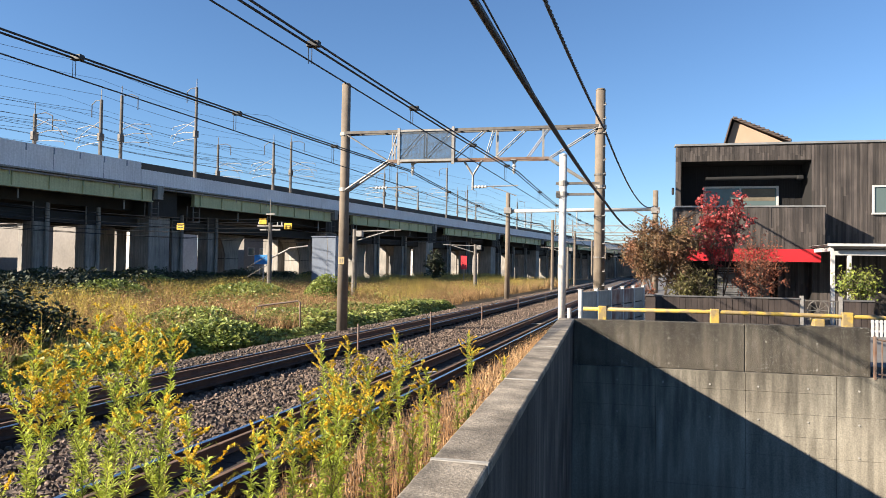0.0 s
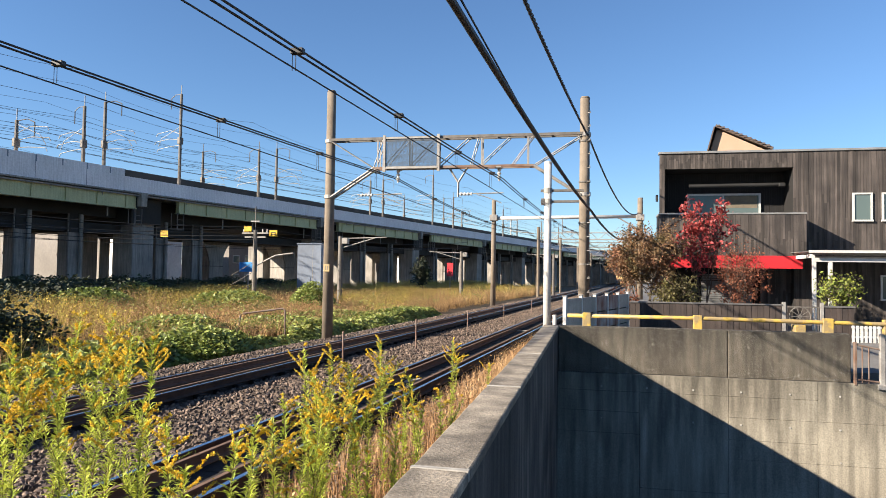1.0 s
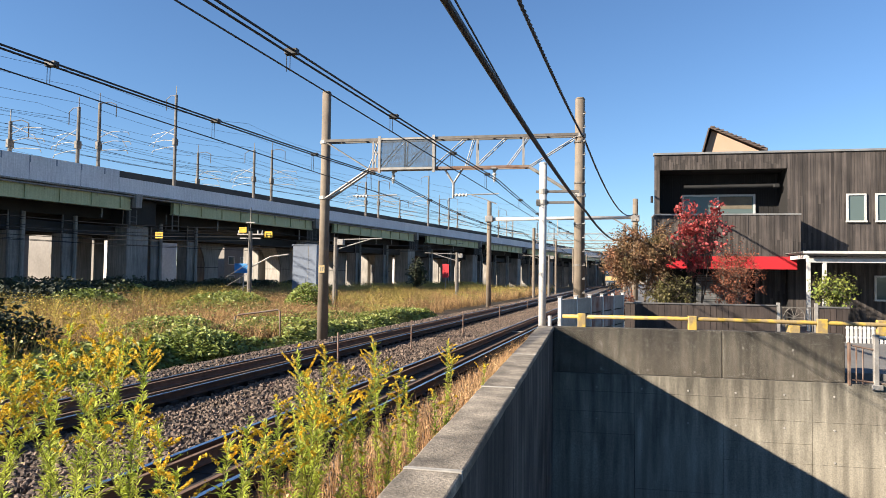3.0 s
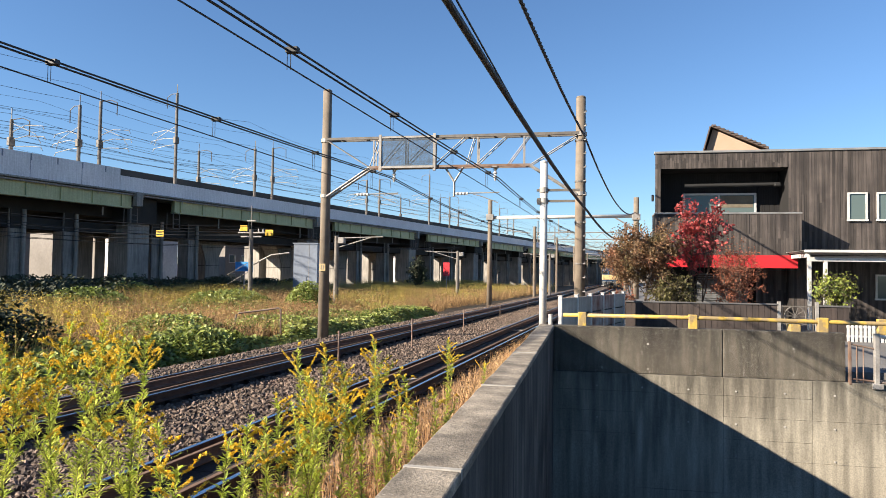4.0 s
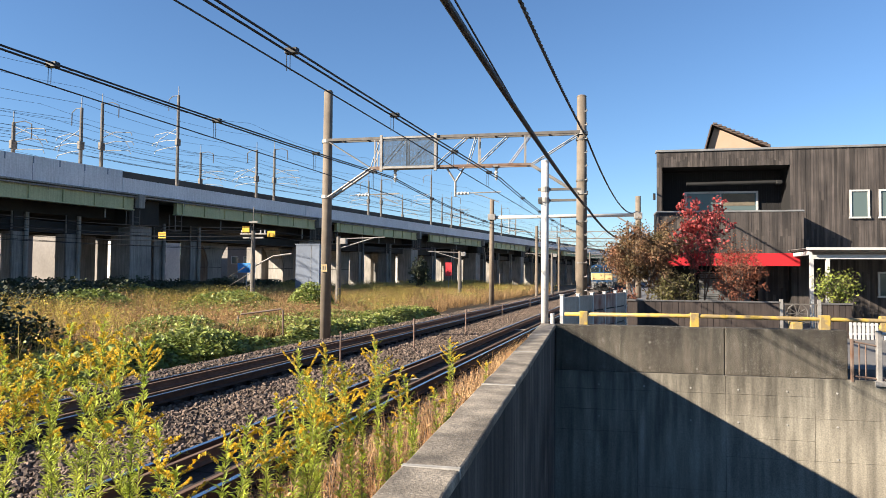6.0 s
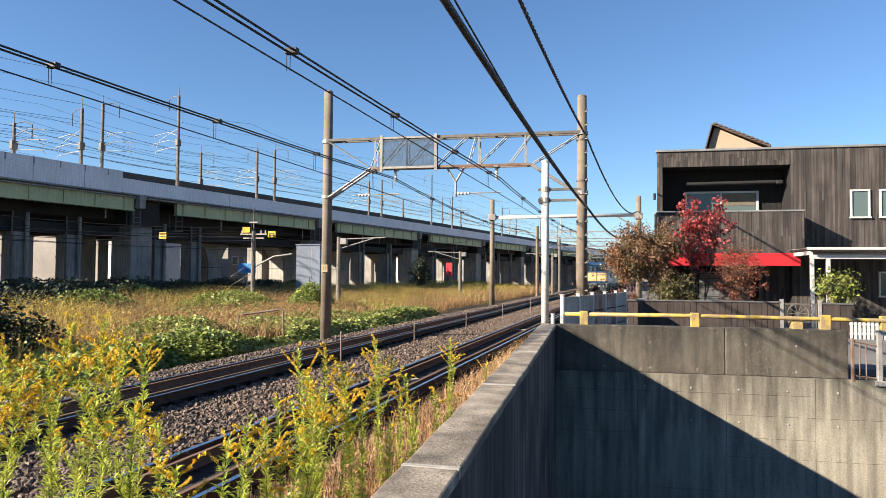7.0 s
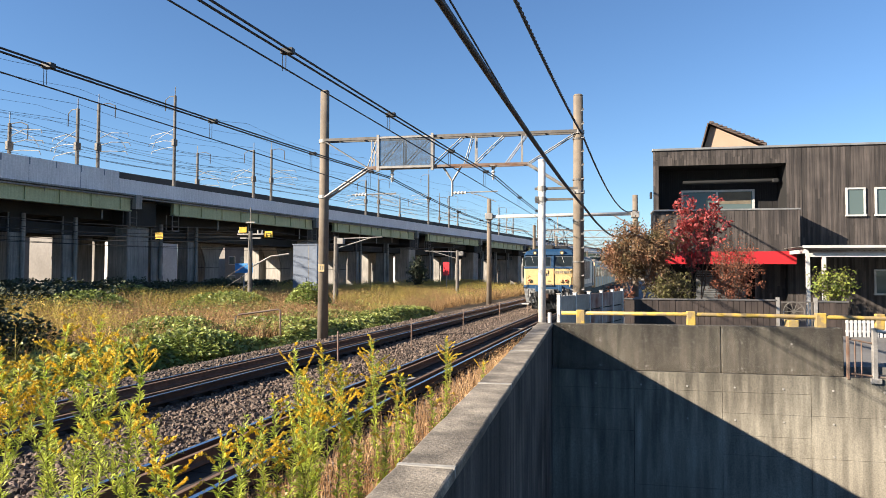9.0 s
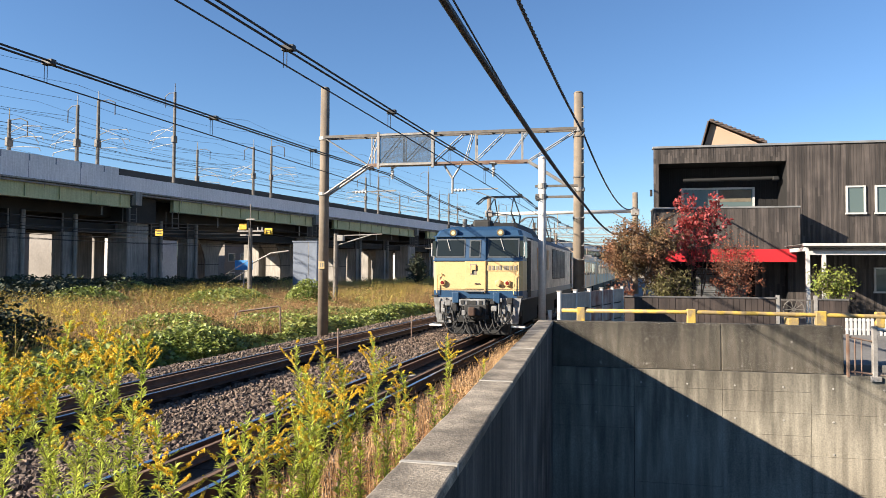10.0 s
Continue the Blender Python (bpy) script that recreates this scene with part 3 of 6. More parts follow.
    for x in (-3.0, -5.4, -8.6):
        part("longitudinal_beam", boxed(x - 0.3, x + 0.3, L0, 250, 5.0, 5.75), DECK_SHADE, v)
    # brackets, trays and inspection gear hung below the girder
    rng = random.Random(12)
    y = -60
    while y < 120:
        part("rail_standard", tubed([(0.3, y, 8.0), (0.3, y, 7.72), (0.3, y, 8.32)], 0.025, 5), STEEL, v)
        if rng.random() < 0.6:
            part("hanger_rod", tubed([(-0.5, y + 1.1, 6.9), (-0.5, y + 1.1, 6.9 - rng.uniform(0.6, 1.3))], 0.06, 6), STEEL, v)
        y += 4.2
    for h in heads[:9]:
        for dy in (-2.4, 2.0):
            g = part("inspection_cage", boxed(-0.3, 0.5, h + dy, h + dy + 0.8, 5.55, 5.6), STEEL_DULL, v)
            for a, b in ((-0.25, 0.05), (-0.25, 0.75), (0.45, 0.05), (0.45, 0.75)):
                part("cage_bar", boxed(a - 0.025, a + 0.025, h + dy + b - 0.025, h + dy + b + 0.025, 5.6, 6.95), STEEL_DULL, g)
            for z in (6.0, 6.4):
                part("cage_rail", tubed([(0.45, h + dy, z), (0.45, h + dy + 0.8, z)], 0.025, 5), STEEL_DULL, g)
    return v


VIA = Matrix.Translation((-38.05, 39.07, 0)) @ Matrix.Rotation(-math.atan(0.2345), 4, "Z")


def build_mast(along, across, top, base=8.5, flip=1, big=False):
    m = thing("catenary_mast", VIA @ pose(across, along, base), "slim steel overhead-line mast with registration arms on the viaduct", "mast", "masts on the viaduct")
    h = top - base
    part("mast_pole", tubed([(0, 0, 0), (0, 0, h - 0.8)], [0.15, 0.12], 8), STEEL_DULL, m)
    part("spike", tubed([(0, 0, h - 0.8), (0, 0, h)], 0.035, 5), STEEL_DULL, m)
    part("top_arm", tubed([(0, 0, h - 0.85), (0.9 * flip, 0.2, h - 0.75), (1.5 * flip, 0.3, h - 1.0)], 0.035, 5), STEEL_DULL, m)
    part("drop_rod", tubed([(1.5 * flip, 0.3, h - 1.0), (1.5 * flip, 0.3, h - 2.0)], 0.04, 5), STEEL_DULL, m)
    z = h * 0.45 if big else h * 0.38
    for dz, ln in ((0.9, 3.0), (0.15, 3.2), (-0.55, 2.9)):
        part("cantilever", tubed([(0, 0, z + 0.6 + dz * 0.7), (ln * 0.45 * flip, 0.1, z + dz + 0.75), (ln * flip, 0.2, z + dz + 0.6), (ln * 1.05 * flip, 0.2, z + dz + 0.35)], 0.03, 5), STEEL, m)
    part("stay", tubed([(0, 0, z + 1.9), (2.4 * flip, 0.1, z + 1.0), (2.9 * flip, 0.2, z + 0.3)], 0.025, 5), STEEL, m)
    part("clamp_box", boxed(-0.15, 0.15, -0.22, 0.22, z + 0.3, z + 0.9, bevel=0.03), STEEL_DULL, m)
    return m


def build_viaduct_overhead():
    k = 0
    for along, across, top, fl, big in ((1.9, -2, 13.3, 1, False), (7.2, -2, 15.5, -1, False), (9.2, -2.2, 16.3, 1, False), (16.9, -2.0, 18.8, -1, True),
                                        (27.4, -9.5, 15.8, 1, False), (27.6, -2, 15.6, -1, False), (30.7, -2.2, 16.2, 1, False),
                                        (50.0, -2, 15.2, -1, False), (53.7, -2.2, 15.8, 1, False), (73.4, -9.5, 15.4, 1, False), (69.0, -2, 18.5, -1, True),
                                        (88.0, -9, 17.1, 1, False), (77.3, -2.2, 15.9, 1, False), (97.7, -9.5, 15.6, 1, False), (101.1, -2, 16.1, 1, False),
                                        (130.0, -9, 16.9, -1, False), (127.1, -2, 15.5, 1, False), (141.6, -2, 15.2, -1, False)):
        build_mast(along, across, top, flip=fl, big=big)
    for i, (x, z, r, d) in enumerate(((-1.5, 14.9, 0.018, 0.5), (-3.0, 13.9, 0.018, 0.6), (-3.4, 12.9, 0.022, 0.6), (-3.5, 11.9, 0.02, 0.05), (-4.6, 12.6, 0.02, 0.5), (-4.7, 11.6, 0.02, 0.05),
                                      (-7.0, 13.2, 0.02, 0.6), (-7.1, 12.0, 0.02, 0.05), (-9.0, 14.5, 0.018, 0.6), (-8.2, 12.7, 0.02, 0.6), (-2.4, 17.5, 0.018, 0.8),
                                      (-0.8, 12.2, 0.014, 0.3), (-0.8, 13.2, 0.014, 0.5), (-5.5, 14.2, 0.014, 0.5), (-6.5, 15.4, 0.014, 0.6), (-1.8, 16.2, 0.014, 0.6), (-9.5, 11.8, 0.014, 0.3), (-10, 13.4, 0.014, 0.5))):
        w = bmesh.new()
        for a, b in ((-70, -20), (-20, 7), (7, 27), (27, 50), (50, 84), (84, 112), (112, 160), (160, 240)):
            tube(w, sag((x, a, z), (x, b, z), d, 6), r * 0.75, 4, cap=False)
        ob = part("overhead_wire", w, WIRE_FAR)
        ob.matrix_basis = VIA
        tagged(ob, "thin dark overhead wire above the viaduct deck", "wire", "wires above the viaduct")


# ---- overhead line of the ground-level tracks ----
GY = 23.2


def build_gantry():
    g = thing("catenary_gantry", pose(0, GY, -0.5), "steel lattice overhead-line gantry between two concrete poles", "gantry")
    zo = 0.5
    xl, xr = -9.05, -0.2

    def pole(x, top, name_label):
        p = part("pole", tubed([(x, 0, 0), (x, 0, top + zo)], [0.19, 0.155], 20), CONC_POLE, g, name_label, smooth=True)
        part("pole_cap", tubed([(x, 0, top + zo), (x, 0, top + zo + 0.05)], [0.165, 0.13], 20), CONC_POLE, p)
        return p
    pl = pole(xl, 8.5, "tall weathered concrete pole")
    pr = pole(xr, 7.93, "tall weathered concrete pole with step bolts")
    tag_plate = part("pole_plate", boxed(xl - 0.1, xl + 0.12, -0.215, -0.2, 2.6, 2.86, bevel=0.005), PLATE, pl, "small pale enamel plate")
    for k in (-0.05, 0.03):
        part("plate_bar", boxed(xl + k, xl + k + 0.04, -0.222, -0.215, 2.66, 2.8), PLATE_BAR, tag_plate)
    for i in range(15):
        z = 1.6 + i * 0.45
        part("step_bolt", tubed([(xr + 0.1, -0.2, z), (xr + 0.18, -0.26, z), (xr + 0.16, -0.28, z + 0.06)], 0.016, 5), STEEL, pr)
        part("band", tubed([(xr, 0, z - 0.02), (xr, 0, z + 0.03)], 0.19, 16), STEEL_DULL, pr) if i % 3 == 0 else None
    for x, p in ((xl, pl), (xr, pr)):
        for z in (6.72, 4.75):
            part("clamp_band", tubed([(x, 0, z + zo - 0.06), (x, 0, z + zo + 0.06)], 0.2, 16), STEEL, p)
    zt, zb = 6.74 + zo, 5.72 + zo
    for dy in (-0.16, 0.16):
        part("top_chord", boxed(xl + 0.05, xr - 0.05, dy - 0.035, dy + 0.035, zt - 0.04, zt + 0.05), STEEL_DULL, g)
        part("bottom_chord", boxed(-7.4, -1.85, dy - 0.03, dy + 0.03, zb - 0.04, zb + 0.04), RUSTY, g)
        for s, xe, xm in ((1, xl, -7.4), (-1, xr, -1.85)):
            part("diagonal", tubed([(xe, dy, zt), (xm, dy, zb)], 0.022, 6), STEEL, g)
            part("knee_brace", tubed([(xe + 0.1 * s, dy, 4.72 + zo), (xm, dy, zb)], 0.045, 6), STEEL, g)
        xs = [-7.4, -7.05, -6.15, -5.15, -4.0, -3.7, -2.6, -1.85]
        for a, b in zip(xs, xs[1:]):
            part("web", tubed([(a, dy, zb), (b, dy, zt)], 0.019, 6), STEEL, g)
        for x in (-7.25, -6.1, -5.1, -3.6, -2.05):
            part("web_post", boxed(x - 0.022, x + 0.022, dy - 0.016, dy + 0.016, zb, zt), STEEL, g)
    for x in np.arange(xl + 0.6, xr, 0.9):
        part("cross_tie", boxed(x - 0.03, x + 0.03, -0.16, 0.16, zt - 0.03, zt + 0.01), STEEL_DULL, g)
    # insulators and steady arms over each track
    for x in (-6.55, -3.02):
        s = part("insulator", tubed([(x, 0, zb), (x, 0, zb - 0.12), (x, 0, zb - 0.16), (x, 0, zb - 0.24), (x, 0, zb - 0.28), (x, 0, zb - 0.36), (x, 0, zb - 0.5)],
                                    [0.02, 0.07, 0.03, 0.075, 0.03, 0.07, 0.02], 10), INSULATOR, g)
        part("hanger_plate", boxed(x - 0.08, x + 0.08, -0.2, 0.2, zb - 0.06, zb - 0.02), STEEL, s)
        za = 4.78 + zo
        part("steady_arm", tubed([(x - 1.45, 0, za + 0.02), (x + 0.15, 0, za + 0.05)], 0.022, 6), STEEL, g)
        part("arm_insulator", tubed([(x - 1.35 + 0.06 * i, 0, za + 0.02) for i in range(8)], [0.035, 0.06, 0.035, 0.06, 0.035, 0.06, 0.035, 0.06], 8), INSULATOR, g)
        part("pull_arm", tubed([(x - 0.75, 0, za), (x - 0.4, 0, za - 0.1), (x + 0.1, 0, za - 0.3)], 0.014, 5), STEEL, g)
    part("drop_post", tubed([(-4.42, 0, 4.7 + zo), (-4.42, 0, 5.2 + zo), (-4.75, 0, zb)], 0.04, 6), STEEL, g)
    part("drop_post", tubed([(-4.42, 0, 5.2 + zo), (-4.1, 0, zb)], 0.035, 6), STEEL, g)


def build_mesh_panel():
    p = thing("mesh_screen_panel", pose(-7.0, GY - 0.22, 5.72), "blue-grey wire mesh screen framed on the gantry", "panel")
    for x in (0.0, 1.92):
        part("frame_post", boxed(x - 0.045, x + 0.045, -0.04, 0.04, -0.15, 1.12), STEEL, p)
    for z in (0.0, 1.02):
        part("frame_rail", boxed(0.05, 1.87, -0.03, 0.03, z - 0.03, z + 0.03), STEEL, p)
    part("walk_plate", boxed(0.05, 1.9, -0.05, 0.35, -0.05, -0.03), STEEL, p)
    bm = bmesh.new()
    for i in range(64):
        x = 0.06 + i * 1.8 / 63
        box(bm, x - 0.006, x + 0.006, -0.004, 0.004, 0.03, 0.99)
    for i in range(32):
        z = 0.04 + i * 0.95 / 31
        box(bm, 0.05, 1.87, -0.003, 0.003, z - 0.006, z + 0.006)
    part("wire_mesh", bm, MESH, p, "fine blue-grey wire mesh")


def build_pole_white():
    w = thing("signal_pole", pose(-1.3, 21.7, -0.5), "white painted steel pole beside the track", "pole")
    part("shaft", tubed([(0, 0, 0), (0, 0, 6.05)], 0.115, 18), WHITE_STEEL, w, smooth=True)
    part("cap", tubed([(0, 0, 6.05), (0, 0, 6.1), (0, 0, 6.13)], [0.125, 0.12, 0.04], 18), WHITE_STEEL, w)
    for z, ln in ((5.2, 1.1), (4.86, 0.95)):
        part("cross_arm", boxed(-0.22, ln, -0.05, 0.05, z - 0.035, z + 0.035), STEEL_DULL, w)
        part("collar", tubed([(0, 0, z - 0.08), (0, 0, z + 0.08)], 0.14, 14), STEEL, w)
    part("box", boxed(-0.2, -0.08, -0.12, 0.05, 4.75, 4.95, bevel=0.01), STEEL_DULL, w)
    s = thing("short_post", pose(-1.05, 21.4, -0.5), "short white painted cable post", "post")
    part("shaft", tubed([(0, 0, 0), (0, 0, 1.35)], 0.06, 12), WHITE_STEEL, s)
    part("cap", tubed([(0, 0, 1.35), (0, 0, 1.38)], 0.066, 12), WHITE_STEEL, s)


def build_far_gantries():
    g = thing("pipe_gantry", pose(0, 52, -0.5), "pale steel pipe gantry on two concrete poles", "gantry", "far gantries")
    x0, x1 = -7.1, 3.55
    part("pole", tubed([(x0, 0, 0), (x0, 0, 8.2)], [0.2, 0.16], 14), CONC_POLE, g, smooth=True)
    part("pole", tubed([(x1, 0, 0), (x1, 0, 8.3)], [0.22, 0.19], 14), CONC_POLE, g, smooth=True)
    part("beam", tubed([(x0, 0, 6.85), (x1, 0, 6.95)], 0.13, 12), WHITE_STEEL, g, smooth=True)
    for x in (x0, x1):
        part("beam_clamp", boxed(x - 0.28, x + 0.28, -0.28, 0.28, 6.65, 7.1, bevel=0.03), STEEL, g)
    for x in (-4.4, -0.6):
        part("arm", tubed([(x - 1.4, 0, 5.9), (x + 0.3, 0, 5.7)], 0.04, 6), STEEL, g)
        part("arm_drop", tubed([(x - 1.4, 0, 6.85), (x - 1.4, 0, 5.6)], 0.04, 6), STEEL, g)
    part("brace", tubed([(x1 - 0.1, 0, 6.0), (x1 - 1.6, 0, 6.9)], 0.06, 6), STEEL, g)
    for y, x0, x1, z, h in ((78, -5.6, 4.2, 6.6, 8.0), (104, -4.2, 6.6, 6.8, 8.2), (135, -2.2, 9.0, 6.8, 8.2), (170, 0.4, 12.0, 6.8, 8.2), (210, 3, 15, 6.8, 8.2)):
        g = thing("lattice_gantry", pose(0, y, -0.5), "distant galvanised lattice gantry over the tracks", "gantry", "far gantries")
        for x in (x0, x1):
            part("pole", tubed([(x, 0, 0), (x, 0, h)], 0.17, 8), CONC_POLE, g)
        for zz in (z, z + 0.75):
            part("chord", tubed([(x0, 0, zz), (x1, 0, zz)], 0.06, 6), STEEL, g)
        n = int((x1 - x0) / 0.8)
        bm = bmesh.new()
        for i in range(n):
            a = x0 + (x1 - x0) * i / n
            tube(bm, [(a, 0, z + 0.75 * (i % 2)), (a + (x1 - x0) / n, 0, z + 0.75 * ((i + 1) % 2))], 0.035, 5)
        part("lattice", bm, STEEL, g)
        part("arm", tubed([(x0 + 1, 0, z - 1.0), (x0 + 2.6, 0, z - 1.1)], 0.04, 6), STEEL, g)


def wire(name, spans, r, label, mat=None, hang=(), sides=6):
    for a, b, d in spans:
        bm = tube(bmesh.new(), sag(a, b, d, 20), r, sides, cap=False)
        tagged(part(name, bm, mat or WIRE), label, "wire", "overhead wires")


def build_wires():
    ys = [-26, GY, 52, 78, 104, 135, 170, 210]
    for off, tag_ in ((0.0, "near"), (-3.85, "far")):
        sh = -0.1 if off == 0 else 0.0
        zm, dm = (5.27, 0.27) if off == 0 else (5.38, 0.385)
        P = lambda y, z, k: (track_x(y, off) + sh, y, z)
        spans = [(P(a, zm, i), P(b, zm, i + 1), dm) for i, (a, b) in enumerate(zip(ys, ys[1:]))]
        wire("messenger_wire", spans, 0.016, "dark stranded messenger wire above the track")
        spans = [((a[0] + 0.09, a[1], a[2] + 0.02), (b[0] + 0.09, b[1], b[2] + 0.02), d) for a, b, d in spans]
        wire("feeder_wire", spans, 0.016, "dark stranded feeder wire beside the messenger wire")
        swing = lambda y: 0.3 if off == 0 and y < 0 else 0.0
        spans = [((P(a, 4.79, i)[0] + swing(a), a, 4.79), P(b, 4.79, i + 1), 0.02) for i, (a, b) in enumerate(zip(ys, ys[1:]))]
        wire("contact_wire", spans, 0.011, "thin contact wire above the track")
        for i, y in enumerate([-1.5, 3.8, 8.7, 12.8, 17.3, 21.5, 28, 33, 38, 43, 48]):
            a, b, k = (-26, GY, 0) if y < GY else (GY, 52, 1)
            u = (y - a) / (b - a)
            A, B = Vector(P(a, zm, k)), Vector(P(b, zm, k + 1))
            top = A.lerp(B, u) - Vector((0, 0, 4 * dm * u * (1 - u)))
            h = thing("wire_hanger", Matrix.Translation(top), "small dark clamp and hanger loop on the messenger wire", "hanger", "wire hangers")
            part("clamp", boxed(-0.04, 0.14, -0.05, 0.05, -0.03, 0.05, bevel=0.01), WIRE, h)
            for dx in (-0.025, 0.025):
                part("loop_rod", tubed([(dx, 0, 0), (dx, 0, 4.79 - top.z)], 0.006, 4), WIRE, h)
    # heavy feeder cables on the street side
    wire("feeder_cable", [((-3.3, -24, 5.0), (-1.195, 5.77, 4.4), 0.05), ((-1.195, 5.77, 4.4), (0.02, 23.2, 4.2), 0.12), ((0.02, 23.2, 4.2), (3.4, 52, 5.6), 0.9)], 0.037, "thick black insulated feeder cable", sides=10)
    wire("bare_line", [((-3.1, -24, 5.4), (-1.17, 6.0, 4.52), 0.05), ((-1.17, 6.0, 4.52), (-0.88, 10.4, 4.27), 0.0)], 0.011, "thin line running beside the feeder cable")
    bm = bmesh.new()
    for ph in (0, 2.1, 4.2):
        a, b = Vector((-3.2, -24, 7.0)), Vector((-0.1, GY - 0.2, 6.66))
        tube(bm, [a.lerp(b, i / 420) + Vector((0.022 * math.cos(i * 1.1 + ph), 0, 0.022 * math.sin(i * 1.1 + ph) - 3.6 * (i / 420) * (1 - i / 420))) for i in range(421)], 0.017, 4, cap=False)
        a, b = Vector((-0.1, GY - 0.2, 6.7)), Vector((3.45, 51.8, 6.7))
        tube(bm, [a.lerp(b, i / 200) + Vector((0.022 * math.cos(i * 1.1 + ph), 0, 0.022 * math.sin(i * 1.1 + ph) - 4.0 * (i / 200) * (1 - i / 200))) for i in range(201)], 0.017, 4, cap=False)
    tagged(part("twisted_cable", bm, WIRE), "black twisted service cable strung to the concrete pole", "wire", "overhead wires")
    # slack low lines in front of the viaduct
    for i, (a, b, d) in enumerate((((-45, 24, 7.6), (-20.7, 40.5, 4.9), 1.0), ((-45, 22, 6.6), (-20.7, 40.5, 4.6), 1.0), ((-45, 30, 6.1), (-20.7, 40.5, 4.4), 0.8), ((-45, 30, 5.4), (-20.7, 40.5, 4.1), 0.6),
                                   ((-46, 31, 7.2), (-21.5, 45, 5.0), 0.9), ((-46, 33, 6.4), (-21.5, 45, 4.6), 0.8), ((-46, 26, 5.0), (-19.5, 41.5, 3.7), 0.5), ((-46, 34, 4.9), (-14, 62, 4.3), 0.7),
                                   ((-40, 33, 5.6), (-12, 66, 4.6), 0.8), ((-20.7, 40.5, 4.9), (-11.5, 66, 5.2), 0.6), ((-20.7, 40.5, 4.5), (-11.5, 66, 4.7), 0.5))):
        wire("slack_line", [(a, b, d)], 0.02, "slack thin line in front of the viaduct")


def build_sign_pole():
    p = thing("line_pole", pose(-20.7, 40.5, -0.5), "steel line pole with crossarms and yellow plates", "pole")
    part("shaft", tubed([(0, 0, 0), (0, 0, 5.2)], [0.15, 0.13], 10), STEEL_DULL, p)
    part("tip", tubed([(0, 0, 5.2), (0, 0, 6.7)], 0.03, 6), STEEL_DULL, p)
    for z, w in ((5.0, 0.9), (4.75, 0.7), (5.75, 0.3)):
        part("crossarm", boxed(-w, w, -0.05, 0.05, z - 0.04, z + 0.04), STEEL, p)
    for x in (-0.8, 0.8, -0.5, 0.5):
        part("insulator", tubed([(x, 0, 5.05), (x, 0, 5.25)], [0.05, 0.03], 8), INSULATOR, p)
    part("plate", boxed(-0.72, -0.22, -0.12, -0.09, 5.1, 5.45), SIGN_YELLOW, p, "yellow warning plate")
    part("tail_arm", tubed([(0, 0, 2.9), (1.4, 0, 3.6), (2.6, 0, 3.75)], 0.05, 6), STEEL, p)
    for z in (1.2, 1.9, 2.6, 3.2):
        part("stay_bar", tubed([(-1.7, 0.2, z - 0.9), (0, 0, z)], 0.02, 5), STEEL_DULL, p)
    for x, y, z in ((-19.62, 40.8, 4.5), (-26.05, 38.9, 4.35)):
        s = thing("yellow_plate", pose(x, y, z), "small yellow warning plate hung on a line", "sign", "yellow plates")
        part("plate", boxed(-0.26, 0.26, -0.015, 0.015, -0.2, 0.2, bevel=0.005), SIGN_YELLOW, s)
        for k in (-0.06, 0.06):
            part("text_bar", boxed(-0.18, 0.18, -0.02, -0.016, k - 0.02, k + 0.02), WIRE, s)
    for x, y, h, hz in ((-12.1, 66, 4.8, 1), (-16.3, 44, 5.0, -1), (-4.2, 84, 5.2, 1)):
        s = thing("side_mast", pose(x, y, -0.5), "grey steel side-track mast with bracket arm", "mast", "side masts")
        part("shaft", tubed([(0, 0, 0), (0, 0, h)], [0.19, 0.15], 10), STEEL_DULL, s)
        part("bracket", tubed([(0, 0, h - 0.8), (-2.4 * hz, 0, h - 0.1)], 0.04, 6), STEEL, s)
        part("bracket_top", tubed([(0, 0, h - 0.15), (-3.2 * hz, 0, h - 0.05)], 0.04, 6), STEEL, s)
        part("equipment_box", boxed(0.15, 0.55, -0.2, 0.2, h - 0.5, h - 0.1, bevel=0.02), STEEL, s)


def build_markers():
    for y, dx in ((15.7, -2.35), (20.8, -2.2), (27.0, -2.1), (34, -2.0), (43, -2.0)):
        p = thing("track_marker_post", pose(track_x(y) + dx, y, -0.22), "thin rusty marker post standing in the ballast", "post", "marker posts")
        part("rod", tubed([(0, 0, 0), (0, 0, 0.85)], 0.022, 8), RUSTY, p)
        part("tip", tubed([(0, 0, 0.85), (0, 0, 0.9)], [0.03, 0.02], 8), RUSTY, p)
    for y, dx, a, ln in ((28.0, 0.0, 8, 0.42), (14.1, -0.1, 62, 0.2)):
        w = thing("loose_plank", pose(track_x(y) + dx, y, -0.168, 0, 0, a), "pale weathered plank lying between the rails", "plank", "loose planks")
        part("board", boxed(-ln, ln, -0.06, 0.06, 0.0, 0.035, bevel=0.006), MORTAR, w)
        part("split_end", boxed(-ln - 0.08, -ln, -0.05, 0.01, 0.004, 0.03), MORTAR, w)
    r = thing("pipe_hoop", pose(-11.2, 24.2, -0.5), "bent rusty pipe hoop in the vines", "pipe")
    part("pipe", tubed([(-1.6, -0.4, 0.2), (-1.5, -0.4, 0.95), (-1.4, -0.38, 1.0), (0, 0, 1.2), (0.08, 0, 1.15), (0.1, 0, 0.1)], 0.035, 8), RUSTY, r)


